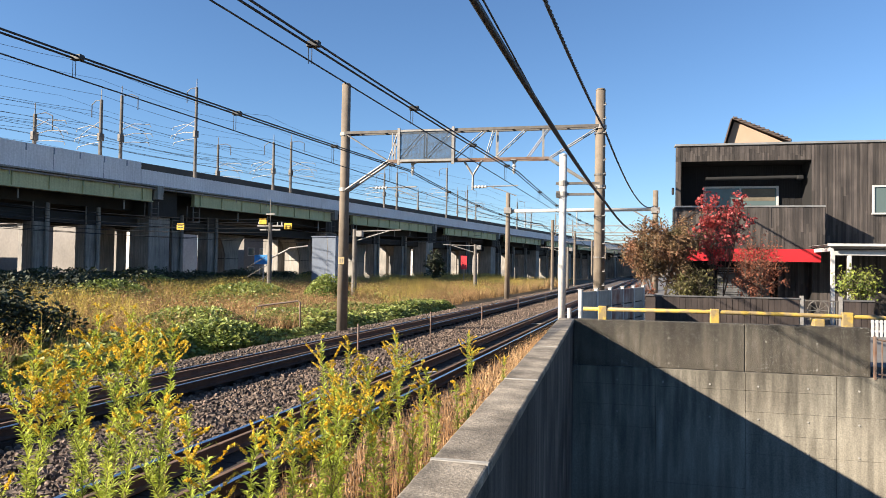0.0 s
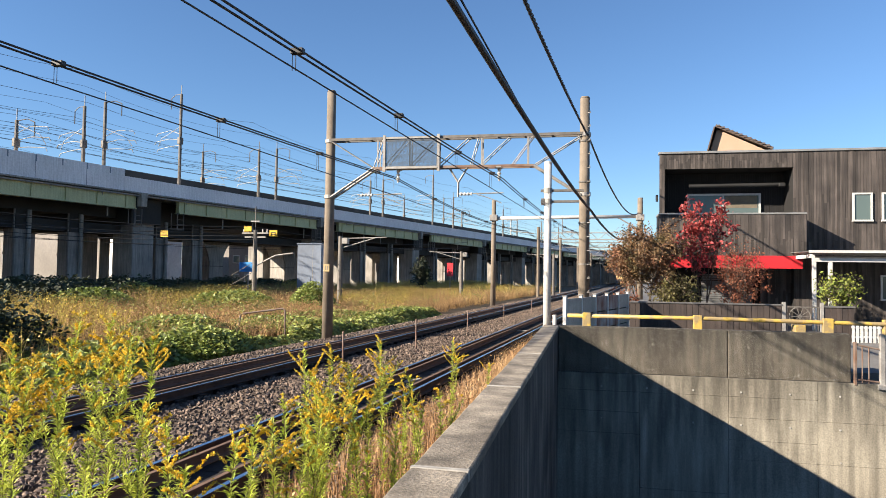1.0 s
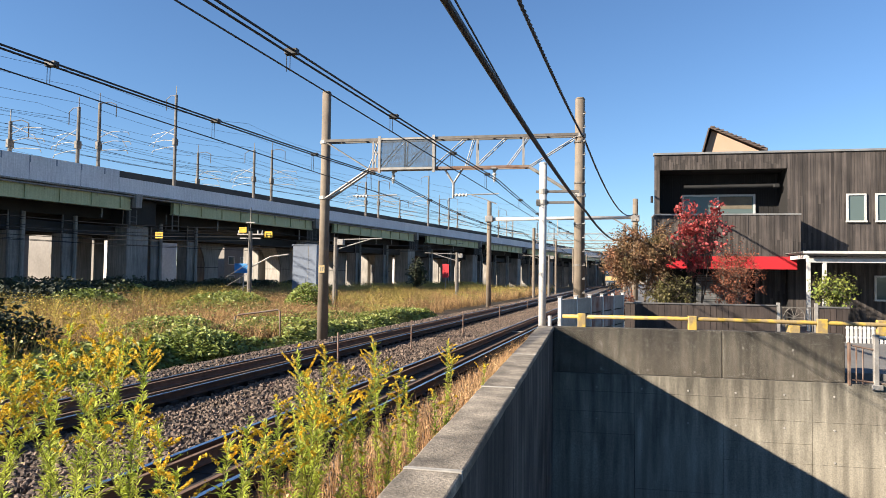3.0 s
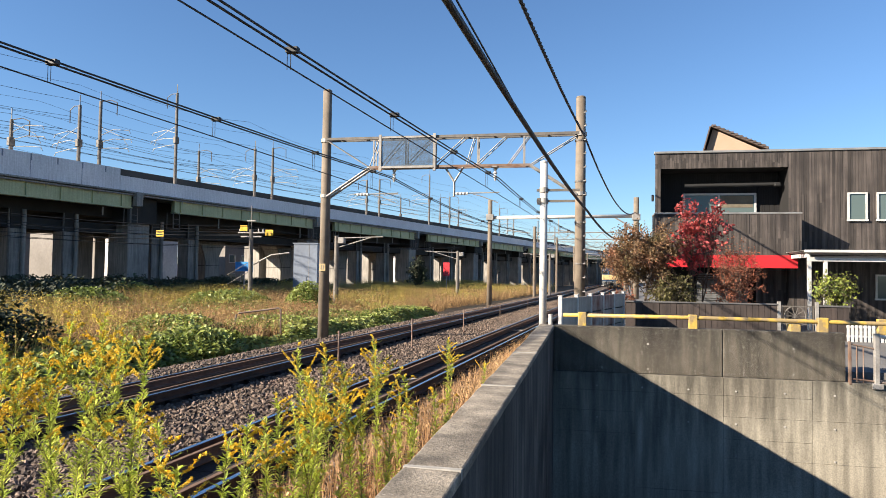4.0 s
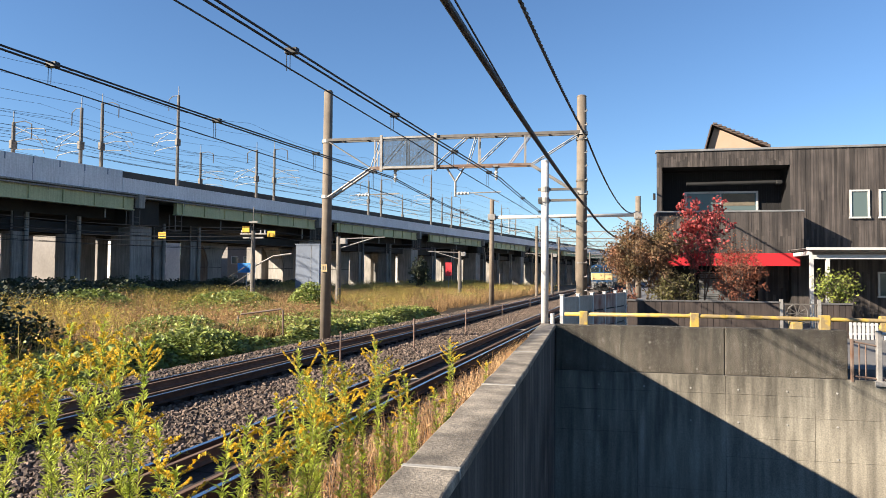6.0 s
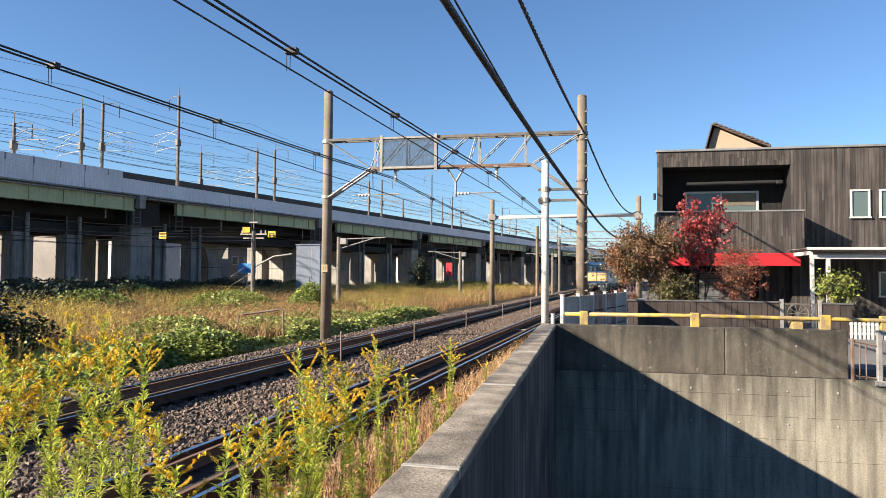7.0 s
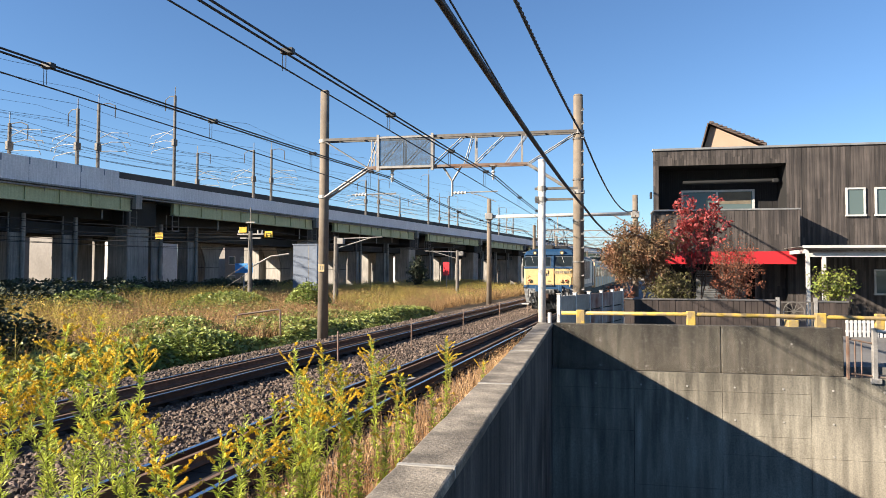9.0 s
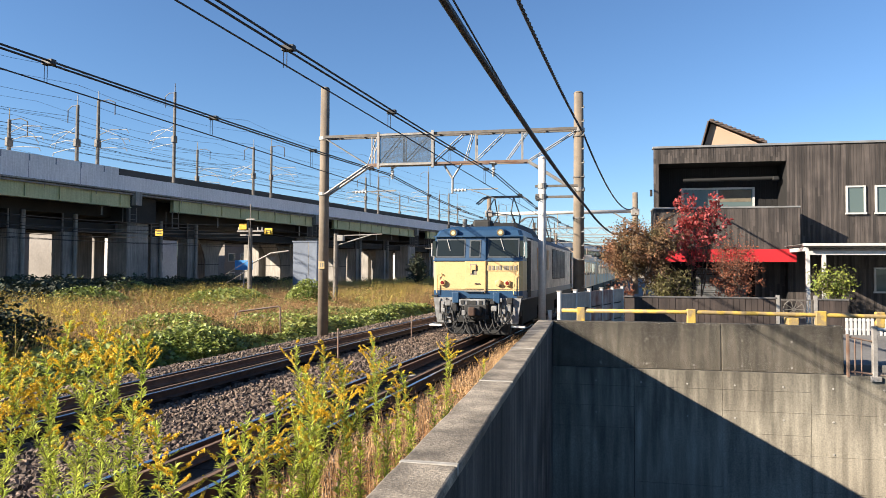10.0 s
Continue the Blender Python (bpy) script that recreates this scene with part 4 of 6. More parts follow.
# ---- house and garden ----
def boards(bm, x0, x1, y, z0, z1, w=0.085, depth=0.018, seed=0, along="x"):
    """Vertical cladding boards, each its own island, slightly uneven in depth and joint height."""
    rng = random.Random(seed)
    x = x0
    while x < x1 - 0.01:
        b = min(x + w, x1)
        cut = z0 + (z1 - z0) * rng.uniform(0.25, 0.75)
        for a, c in ((z0, cut), (cut + 0.004, z1)):
            d = depth * rng.uniform(0.6, 1.3)
            if along == "x":
                box(bm, x + 0.003, b - 0.003, y - d, y, a, c)
            else:
                box(bm, y, y + d, x + 0.003, b - 0.003, a, c)
        x = b
    return bm


def window(parent, x0, x1, y, z0, z1, mull=(), blind=False, fw=0.05):
    w = part("window", boxed(x0, x1, y - 0.05, y + 0.02, z1 - fw, z1), WHITE, parent, "white framed window")
    part("sill", boxed(x0 - 0.02, x1 + 0.02, y - 0.08, y + 0.02, z0, z0 + fw), WHITE, w)
    for x in (x0, x1 - fw):
        part("jamb", boxed(x, x + fw, y - 0.05, y + 0.02, z0 + fw, z1 - fw), WHITE, w)
    for x in mull:
        part("mullion", boxed(x - 0.03, x + 0.03, y - 0.04, y + 0.02, z0 + fw, z1 - fw), WHITE, w)
    part("pane", boxed(x0 + fw, x1 - fw, y - 0.012, y - 0.006, z0 + fw, z1 - fw), PANE, w, "dark reflecting glass")
    return w


def build_house():
    h = thing("house", pose(0, 27, STREET), "two-storey box house clad in charred dark boards", "house")
    g = -STREET
    T = 6.72 + g
    x0, x1 = 2.52, 15.0
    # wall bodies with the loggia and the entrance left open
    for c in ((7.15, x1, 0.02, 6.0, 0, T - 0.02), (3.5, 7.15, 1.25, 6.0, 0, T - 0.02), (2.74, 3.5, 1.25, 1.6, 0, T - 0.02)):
        part("wall", boxed(*c), CLAD_SHADE, h)
    part("parapet_wall", boxed(2.74, 7.15, 0.02, 1.25, 6.1 + g, T - 0.02), CLAD_SHADE, h)
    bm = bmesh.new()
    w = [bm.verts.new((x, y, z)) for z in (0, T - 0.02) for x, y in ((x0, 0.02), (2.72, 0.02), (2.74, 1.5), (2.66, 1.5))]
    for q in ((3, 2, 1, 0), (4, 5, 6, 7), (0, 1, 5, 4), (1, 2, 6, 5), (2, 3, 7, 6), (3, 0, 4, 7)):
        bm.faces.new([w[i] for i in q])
    part("side_wall", bm, CLAD_SHADE, h)
    part("loggia_floor", boxed(2.72, 7.15, 0.02, 1.25, 2.95 + g, 3.2 + g), CLAD_SHADE, h)
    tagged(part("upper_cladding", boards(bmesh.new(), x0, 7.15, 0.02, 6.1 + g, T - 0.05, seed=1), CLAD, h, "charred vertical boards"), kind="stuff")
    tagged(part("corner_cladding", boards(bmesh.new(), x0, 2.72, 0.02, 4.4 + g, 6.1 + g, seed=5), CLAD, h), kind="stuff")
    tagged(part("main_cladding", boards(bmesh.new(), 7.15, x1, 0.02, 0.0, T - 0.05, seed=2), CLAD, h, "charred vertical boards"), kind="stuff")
    tagged(part("loggia_cladding", boards(bmesh.new(), 2.72, 7.15, 1.25, 3.2 + g, 6.1 + g, seed=6), CLAD_SHADE, h), kind="stuff")
    part("coping", boxed(x0 - 0.03, x1, -0.05, 0.3, T - 0.05, T + 0.03, bevel=0.01), COPING, h, "pale metal roof edge")
    # balcony box standing proud of the facade
    p = 1.15
    bx0, bx1 = 2.42, 7.26
    b = part("balcony", boxed(bx0, bx1, -p + 0.02, 0.0, 2.86 + g, 4.3 + g), CLAD_SHADE, h)
    tagged(part("balcony_cladding", boards(bmesh.new(), bx0, bx1, -p + 0.02, 2.86 + g, 4.3 + g, seed=3), CLAD, b), kind="stuff")
    tagged(part("balcony_side", boards(bmesh.new(), -p + 0.02, 0.0, bx1, 2.86 + g, 4.3 + g, seed=4, along="y"), CLAD, b), kind="stuff")
    part("balcony_rail", boxed(bx0 - 0.02, bx1 + 0.02, -p - 0.02, 0.02, 4.3 + g, 4.36 + g, bevel=0.01), COPING, b, "pale metal balustrade cap")
    # loggia window, rolled sun blind and bracket
    window(h, 3.66, 6.32, 1.2, 3.4 + g, 5.3 + g, mull=(4.98,), fw=0.075)
    part("blind_cloth", boxed(5.06, 6.2, 1.18, 1.184, 4.75 + g, 5.2 + g), BLIND, h)
    part("blind_roll", tubed([(3.65, 0.55, 5.52 + g), (7.0, 0.55, 5.55 + g)], 0.07, 12), LOCO_BLACK, h)
    part("blind_bracket", boxed(6.78, 7.0, 0.4, 0.66, 5.46 + g, 5.6 + g, bevel=0.03), LOCO_BLACK, h)
    # windows in the right part
    for x in (9.08, 10.02):
        window(h, x, x + 0.64, 0.0, 4.13 + g, 5.15 + g, fw=0.06)
    window(h, 9.95, 11.2, 0.0, 1.35 + g, 2.25 + g, fw=0.06)
    # red awning under the balcony
    aw = part("awning", boxed(2.75, 7.12, -p - 0.05, -p + 0.02, 2.42 + g, 2.86 + g), RED, h, "bright red cloth awning valance")
    bm = bmesh.new()
    v = [bm.verts.new(q) for q in ((2.75, -p - 0.04, 2.44 + g), (7.12, -p - 0.04, 2.44 + g), (7.12, 0.0, 2.84 + g), (2.75, 0.0, 2.84 + g))]
    bm.faces.new(v)
    part("awning_slope", bm, RED, aw)
    # ground floor: dark porch wall, shutter window and post
    tagged(part("porch_wall", boards(bmesh.new(), 6.1, 7.15, 0.3, 0.0, 2.5 + g, seed=8), CLAD, h), kind="stuff")
    sh = part("shutter", boxed(4.1, 5.9, 0.6, 0.7, 0.75 + g, 1.95 + g), LOCO_GREY, h, "grey slatted shutter")
    for i in range(14):
        part("slat", boxed(4.12, 5.88, 0.56, 0.6, 0.6 + i * 0.085, 0.66 + i * 0.085), LOCO_GREY, sh)
    # back of the porch in the shade-dark boards
    part("porch_back", boxed(2.75, 7.15, 1.15, 1.24, 0, 2.9 + g), CLAD_SHADE, h)
    part("wall_lamp", boxed(x0 - 0.12, x0 - 0.03, 0.1, 0.22, 4.9 + g, 5.15 + g, bevel=0.02), LOCO_BLACK, h)


def build_pergola():
    p = thing("pergola", pose(0, 24, STREET), "white painted pergola with a slatted roof", "pergola")
    for x in (6.95, 7.42, 9.8):
        part("post", boxed(x - 0.055, x + 0.055, -0.055, 0.055, 0, 2.3, bevel=0.008), WHITE, p)
    part("beam", boxed(6.9, 12.0, -0.06, 0.06, 2.17, 2.3, bevel=0.008), WHITE, p)
    part("side_beam", boxed(6.9, 7.0, 0.06, 2.9, 2.3, 2.42), WHITE, p)
    part("front_rail", boxed(6.72, 12.0, -0.34, -0.29, 2.45, 2.53), WHITE, p)
    part("rear_rail", boxed(6.85, 12.0, 2.86, 2.92, 2.36, 2.44), WHITE, p)
    for i in range(26):
        x = 6.85 + i * 0.2
        part("slat", boxed(x, x + 0.07, -0.29, 2.9, 2.46, 2.5), WHITE, p)
    part("roof_sheet", boxed(6.75, 12.0, -0.3, 2.95, 2.505, 2.515), ROOF_SHEET, p, "milky roof sheet")


def build_garden():
    f = thing("board_fence", pose(1.08, 20, STREET), "low dark board fence along the street", "fence")
    for i in range(26):
        part("board", boxed(i * 0.15 + 0.004, i * 0.15 + 0.146, -0.02 - 0.004 * (i % 3), 0.0, 0.0, 0.9), CLAD_FENCE, f)
    part("back_frame", boxed(0, 3.9, 0.0, 0.05, 0.0, 0.88), CLAD_SHADE, f)
    part("cap_rail", boxed(-0.03, 3.93, -0.05, 0.07, 0.9, 0.94, bevel=0.008), COPING_DULL, f)
    f = thing("board_fence", pose(6.02, 20, STREET), "short dark board fence panel beside the gate", "fence")
    for i in range(5):
        part("board", boxed(i * 0.144 + 0.004, i * 0.144 + 0.14, -0.02 - 0.004 * (i % 3), 0.0, 0.0, 0.88), CLAD_FENCE, f)
    part("cap_rail", boxed(-0.02, 0.74, -0.05, 0.07, 0.88, 0.92), COPING_DULL, f)
    part("back_frame", boxed(0, 0.72, 0.0, 0.05, 0.0, 0.86), CLAD_SHADE, f)
    g = thing("iron_gate", pose(5.02, 20, STREET), "grey wrought iron gate with a wheel ornament", "gate")
    c = Vector((0.42, 0, 0.62))
    part("wheel_rim", tubed([c + Vector((0.26 * math.cos(a), 0, 0.26 * math.sin(a))) for a in np.linspace(0, 2 * math.pi, 25)], 0.018, 6), STEEL_DULL, g)
    for a in np.linspace(0, math.pi * 2, 11)[:-1]:
        part("spoke", tubed([c, c + Vector((0.25 * math.cos(a), 0, 0.25 * math.sin(a)))], 0.011, 5), STEEL_DULL, g)
    for x in (0.02, 0.95):
        part("gate_post", boxed(x - 0.04, x + 0.04, -0.04, 0.04, 0, 1.0), STEEL, g)
    for z in (0.12, 0.86):
        part("bar", boxed(0.02, 0.95, -0.015, 0.015, z, z + 0.03), STEEL_DULL, g)
    for x in (0.78, 0.86, 0.1):
        part("picket", boxed(x - 0.01, x + 0.01, -0.01, 0.01, 0.12, 0.88), STEEL_DULL, g)
    f = thing("picket_fence", pose(6.62, 19.8, STREET), "low white picket fence", "fence")
    for z in (0.12, 0.36):
        part("rail", boxed(0, 3.2, 0.0, 0.03, z, z + 0.05), WHITE, f)
    for i in range(32):
        part("picket", boxed(i * 0.1, i * 0.1 + 0.06, -0.02, 0.0, 0.0, 0.5), WHITE, f)
    # sheet-panel fence running back beside the railway
    a, b = Vector((-0.5, 14.15, 0)), Vector((1.0, 19.7, 0))
    d = (b - a).normalized()
    L = (b - a).length
    f = thing("panel_fence", Matrix.Translation((a.x, a.y, STREET)) @ Matrix.Rotation(math.atan2(d.y, d.x), 4, "Z"), "grey sheet-panel fence with white posts and rust stains", "fence")
    n = 5
    for i in range(n + 1):
        part("post", boxed(i * L / n - 0.045, i * L / n + 0.045, -0.035, 0.035, -0.3, 1.2, bevel=0.006), WHITE_STEEL, f)
        part("post_cap", boxed(i * L / n - 0.06, i * L / n + 0.06, -0.05, 0.05, 1.2, 1.215), STEEL, f)
    # black plate added behind the panels so the gaps between them stay dark
    part("backing", boxed(0.02, L - 0.02, 0.025, 0.035, -0.3, 1.14), LOCO_BLACK, f)
    for i in range(n):
        for k, (z0, z1) in enumerate(((-0.3, 0.36), (0.39, 0.77), (0.8, 1.15))):
            part("panel", boxed(i * L / n + 0.05, (i + 1) * L / n - 0.05, -0.02, 0.02, z0, z1, bevel=0.008), FENCE_RUST if i in (2, 3) else FENCE_PANEL, f)
    g = thing("neighbour_house", pose(6.0, 38, STREET, 0, 0, -13), "peach rendered gable house with a brown tiled roof", "house")
    prof = [(0.12, 0), (0.12, 8.3), (0.42, 9.32), (2.7, 8.1), (2.7, 0)]
    bm = bmesh.new()
    r0 = [bm.verts.new((x, 0, z)) for x, z in prof]
    r1 = [bm.verts.new((x, 7, z)) for x, z in prof]
    bm.faces.new(r0), bm.faces.new(r1[::-1])
    for i in range(5):
        bm.faces.new((r0[i], r0[(i + 1) % 5], r1[(i + 1) % 5], r1[i]))
    part("wall", bm, PEACH, g)

    def slab(p, q, t, name):
        p, q = Vector((p[0], 0, p[1])), Vector((q[0], 0, q[1]))
        nrm = Vector((-(q - p).z, 0, (q - p).x)).normalized() * t
        bm = bmesh.new()
        vs = [bm.verts.new(c + Vector((0, yy, 0))) for yy in (-0.35, 7.3) for c in (p, q, q + nrm, p + nrm)]
        for f4 in ((0, 1, 2, 3), (7, 6, 5, 4), (0, 4, 5, 1), (1, 5, 6, 2), (2, 6, 7, 3), (3, 7, 4, 0)):
            bm.faces.new([vs[i] for i in f4])
        return part(name, bm, TILE, g)
    slab((0.34, 9.4), (3.0, 8.06), 0.13, "roof")
    slab((-0.06, 7.9), (0.34, 9.4), 0.06, "roof_end")
    for i in range(12):
        x = 0.42 + i * 0.21
        part("verge_tile", boxed(x, x + 0.17, -0.4, -0.3, 9.39 - i * 0.106, 9.475 - i * 0.106), TILE, g)


def build_tree(name, m, label, mat, height, crown, n, leaf, trunks=3, seed=0, bare=0.0, branch_r=0.03, squash=1.0):
    """Shrub or small tree: bent tapered stems, forked limbs, and single leaves set along the twigs."""
    rng = random.Random(seed)
    t = thing(name, m, label, "tree")
    (cx, cz), (rx, rz) = crown
    wood = bmesh.new()
    tips = []
    for k in range(trunks):
        a = rng.uniform(0, 6.28)
        base = Vector((0.12 * math.cos(a), 0.12 * math.sin(a), -0.05))
        pts = [base]
        for s in range(1, 5):
            f = s / 4
            pts.append(Vector((cx * f + 0.45 * rx * f * math.cos(a) + rng.uniform(-.06, .06), 0.4 * rx * f * math.sin(a) + rng.uniform(-.06, .06), (cz - rz * 0.2) * f)))
        tube(wood, pts, [branch_r * (1 - 0.16 * i) for i in range(5)], 6)
        for _ in range(13):
            o = pts[rng.choice((2, 3, 3, 4, 4))]
            u = Vector((rng.gauss(0, 1), rng.gauss(0, 1), rng.gauss(0.35, 0.9))).normalized()
            rr = rng.uniform(0.6, 1.02)
            e = Vector((cx + u.x * rx * rr, u.y * rx * rr * squash, cz + u.z * rz * rr))
            mid = o.lerp(e, 0.5) + Vector((rng.uniform(-.1, .1), rng.uniform(-.1, .1), rng.uniform(0, .15)))
            tube(wood, [o, mid, e], [branch_r * 0.4, branch_r * 0.25, branch_r * 0.1], 5)
            for _ in range(5):
                f = rng.uniform(0.3, 1.0)
                q = o.lerp(e, f)
                w = q + Vector((rng.gauss(0, 1), rng.gauss(0, 1), rng.gauss(0.2, 0.8))).normalized() * rng.uniform(0.12, 0.4) * rx
                tube(wood, [q, w], [branch_r * 0.14, branch_r * 0.06], 4)
                tips.append((q, w))
    part("trunk", wood, BARK, t)
    vs, fs = [], []
    keep = [tp for tp in tips if rng.random() > bare]
    for i in range(n):
        q, w = rng.choice(keep)
        c = q.lerp(w, rng.uniform(0.1, 1.15)) + Vector((rng.gauss(0, 1), rng.gauss(0, 1), rng.gauss(0, 1))) * 0.07 * rx
        s = leaf * rng.uniform(0.6, 1.3)
        r = Euler((rng.uniform(-1.2, 1.2), rng.uniform(-1.2, 1.2), rng.uniform(0, 6.28))).to_matrix()
        k = len(vs)
        for p in ((-0.5, 0, 0), (0, -0.32, 0.06), (0.55, 0, -0.05), (0, 0.32, 0.06)):
            vs.append(c + r @ (Vector(p) * s))
        fs.append((k, k + 1, k + 2, k + 3))
    tagged(raw("crown", vs, fs, mat, t), kind="stuff")
    return t


def build_trees():
    build_tree("maple_shrub", pose(1.62, 22.2, STREET), "bronze-brown autumn maple behind the board fence", LEAF_BROWN, 3.2, ((0.1, 2.25), (1.3, 1.1)), 17000, 0.07, 5, 1)
    build_tree("red_leaved_tree", pose(3.35, 23.0, STREET), "crimson autumn tree with sparse upright crown", LEAF_RED, 4.4, ((0.15, 2.95), (1.0, 1.4)), 1900, 0.12, 4, 2, bare=0.4)
    build_tree("rust_shrub", pose(4.4, 22.6, STREET), "rust-coloured thin shrub with bare upper twigs", LEAF_RUST, 3.2, ((0.0, 1.7), (0.92, 1.3)), 4800, 0.058, 6, 3, bare=0.35, branch_r=0.02)
    build_tree("olive_shrub", pose(2.6, 21.6, STREET), "olive-green low shrub behind the board fence", LEAF_HEDGE, 1.8, ((0.0, 1.15), (0.8, 0.55)), 3200, 0.07, 4, 4)
    build_tree("pale_shrub", pose(1.0, 21.4, STREET), "thin reddish shrub at the fence corner", LEAF_RUST, 1.4, ((0.0, 0.85), (0.5, 0.5)), 800, 0.07, 4, 6, bare=0.3, branch_r=0.02)
    build_tree("citrus_shrub", pose(6.75, 21.2, STREET), "green citrus shrub with yellowing leaves", LEAF_GREEN, 1.9, ((0.0, 1.35), (0.7, 0.45)), 1300, 0.09, 4, 5, branch_r=0.025)


# ---- the train ----
def build_loco():
    t = thing("electric_locomotive", pose(0, 0, 0), "blue and cream electric locomotive with a grey underframe", "locomotive")
    W, L = 1.36, 17.6
    # cab nose: a body shell in bands, with slightly raked upper front
    def band(z0, z1, mat, name, y0=0.0, y1=0.0, back=L, label="", w0=W, w1=W):
        bm = bmesh.new()
        c = 0.1
        lo = [(-w0, c + y0), (-w0 + c, y0), (w0 - c, y0), (w0, c + y0), (w0, back), (-w0, back)]
        hi = [(-w1, c + y1), (-w1 + c, y1), (w1 - c, y1), (w1, c + y1), (w1, back), (-w1, back)]
        a = [bm.verts.new((x, y, z0)) for x, y in lo]
        b = [bm.verts.new((x, y, z1)) for x, y in hi]
        bm.faces.new(a[::-1]), bm.faces.new(b)
        for i in range(6):
            bm.faces.new((a[i], a[(i + 1) % 6], b[(i + 1) % 6], b[i]))
        return part(name, bm, mat, t, label)
    band(1.24, 1.47, LOCO_BLUE, "blue_skirt", back=1.2, label="deep blue lower band")
    band(1.47, 2.36, LOCO_CREAM, "cream_front", back=0.9, label="cream painted lower front")
    band(2.36, 3.1, LOCO_BLUE, "blue_front", 0.0, 0.14, back=0.9, label="deep blue upper front")
    band(1.2, 3.06, LOCO_SIDE, "body", 0.5, 0.6, back=L - 0.15, label="grimy grey body side", w0=W - 0.01, w1=W - 0.01)
    band(3.1, 3.28, LOCO_BLUE, "cab_roof", 0.14, 0.24, back=2.4, w0=W, w1=W - 0.08)
    band(3.28, 3.42, LOCO_BLUE, "cab_roof_crown", 0.24, 0.6, back=2.4, w0=W - 0.08, w1=W - 0.4)
    band(3.06, 3.3, LOCO_GREY, "roof", 2.4, 2.5, back=L - 0.2, w0=W - 0.03, w1=W - 0.35)
    band(3.2, 3.66, LOCO_BLACK, "roof_fairing", 1.6, 2.5, back=6.5, w0=1.05, w1=0.75)
    band(3.2, 3.42, LOCO_BLACK, "roof_equipment", 8.5, 8.6, back=15.5, w0=0.8, w1=0.7)
    part("gutter", boxed(-W - 0.02, W + 0.02, 0.05, 0.16, 3.08, 3.12), LOCO_BLUE, t)
    part("waist_rail", boxed(-W - 0.015, W + 0.015, -0.03, 0.06, 2.35, 2.39), LOCO_BLUE, t)
    part("side_stripe", boxed(W - 0.005, W + 0.008, 0.9, L - 0.3, 1.2, 1.42), LOCO_BLUE, t)
    # front windows, gangway door
    def pane(x0, x1, z0, z1, y):
        rake = 0.14 / 0.74
        f = lambda z: (z - 2.36) * rake
        bm = bmesh.new()
        fr = bmesh.new()
        for bmx, g, d in ((fr, 0.045, 0.012), (bm, 0.0, 0.022)):
            a = [(x0 - g, z0 - g), (x1 + g, z0 - g), (x1 + g, z1 + g), (x0 - g, z1 + g)]
            vs = [bmx.verts.new((x, f(z) - d, z)) for x, z in a]
            ws = [bmx.verts.new((x, f(z) + 0.02, z)) for x, z in a]
            bmx.faces.new(vs)
            for i in range(4):
                bmx.faces.new((vs[i], vs[(i + 1) % 4], ws[(i + 1) % 4], ws[i]))
        w = part("windscreen", bm, CAB_GLASS, t, "dark cab glass")
        part("window_seal", fr, WINDOW_SEAL, w)
        return w
    wl = pane(-1.24, -0.42, 2.5, 2.98, 0)
    wr = pane(0.36, 1.22, 2.5, 2.98, 0)
    pane(-0.2, 0.06, 2.5, 2.95, 0)
    for x, w in ((-1.38, wl), (1.3, wr)):
        part("corner_pane", boxed(x - 0.01, x + 0.09, 0.05, 0.14, 2.5, 2.96), CAB_GLASS, w)
    for x, w in ((-0.85, wl), (0.8, wr)):
        part("wiper", tubed([(x - 0.1, 0.08, 3.02), (x, 0.03, 2.72), (x + 0.02, 0.03, 2.66)], 0.012, 5), INSULATOR, w)
    d = part("gangway_door", boxed(-0.36, 0.24, -0.025, 0.02, 1.52, 2.34, bevel=0.01), LOCO_CREAM, t)
    part("door_handle", boxed(-0.16, -0.02, -0.07, -0.02, 2.08, 2.24, bevel=0.01), LOCO_CREAM, d)
    part("door_handle", boxed(-0.18, -0.14, -0.07, -0.02, 1.98, 2.2), LOCO_CREAM, d)
    part("handle_recess", boxed(-0.2, 0.0, -0.03, -0.024, 1.94, 2.27), PLATE_BAR, d)
    part("door_latch", boxed(-0.06, 0.1, -0.05, -0.02, 1.66, 1.69), LOCO_BLACK, d)
    part("door_edge", boxed(0.24, 0.27, -0.05, 0.0, 1.4, 2.36), LOCO_CREAM, t)
    part("door_edge", boxed(0.24, 0.27, -0.03, 0.1, 2.4, 3.05), LOCO_BLUE, t)
    # raised plate; its characters stand as plain bars
    pl = part("number_plate", boxed(0.3, 1.22, -0.02, 0.0, 2.06, 2.24, bevel=0.005), PLATE, t, "faded grey plate on the cream front")
    for i, x in enumerate((0.36, 0.47, 0.58, 0.68, 0.82, 0.9, 1.0, 1.12)):
        part("plate_bar", boxed(x, x + 0.065, -0.032, -0.02, 2.09, 2.21), PLATE_BAR, pl)
    # lamps
    for x in (-0.75, 0.7):
        h = part("headlight", tubed([(x, 0.3, 3.2), (x, 0.06, 3.2), (x, 0.04, 3.2)], [0.14, 0.14, 0.12], 18), LOCO_BLUE, t)
        part("lens", tubed([(x, 0.045, 3.2), (x, 0.03, 3.2)], [0.062, 0.055], 18), LAMP_GLASS, h, "lit headlamp lens")
        part("reflector", tubed([(x, 0.05, 3.2), (x, 0.036, 3.2)], [0.11, 0.1], 18), REFLECTOR, h, "amber tinted reflector ring")
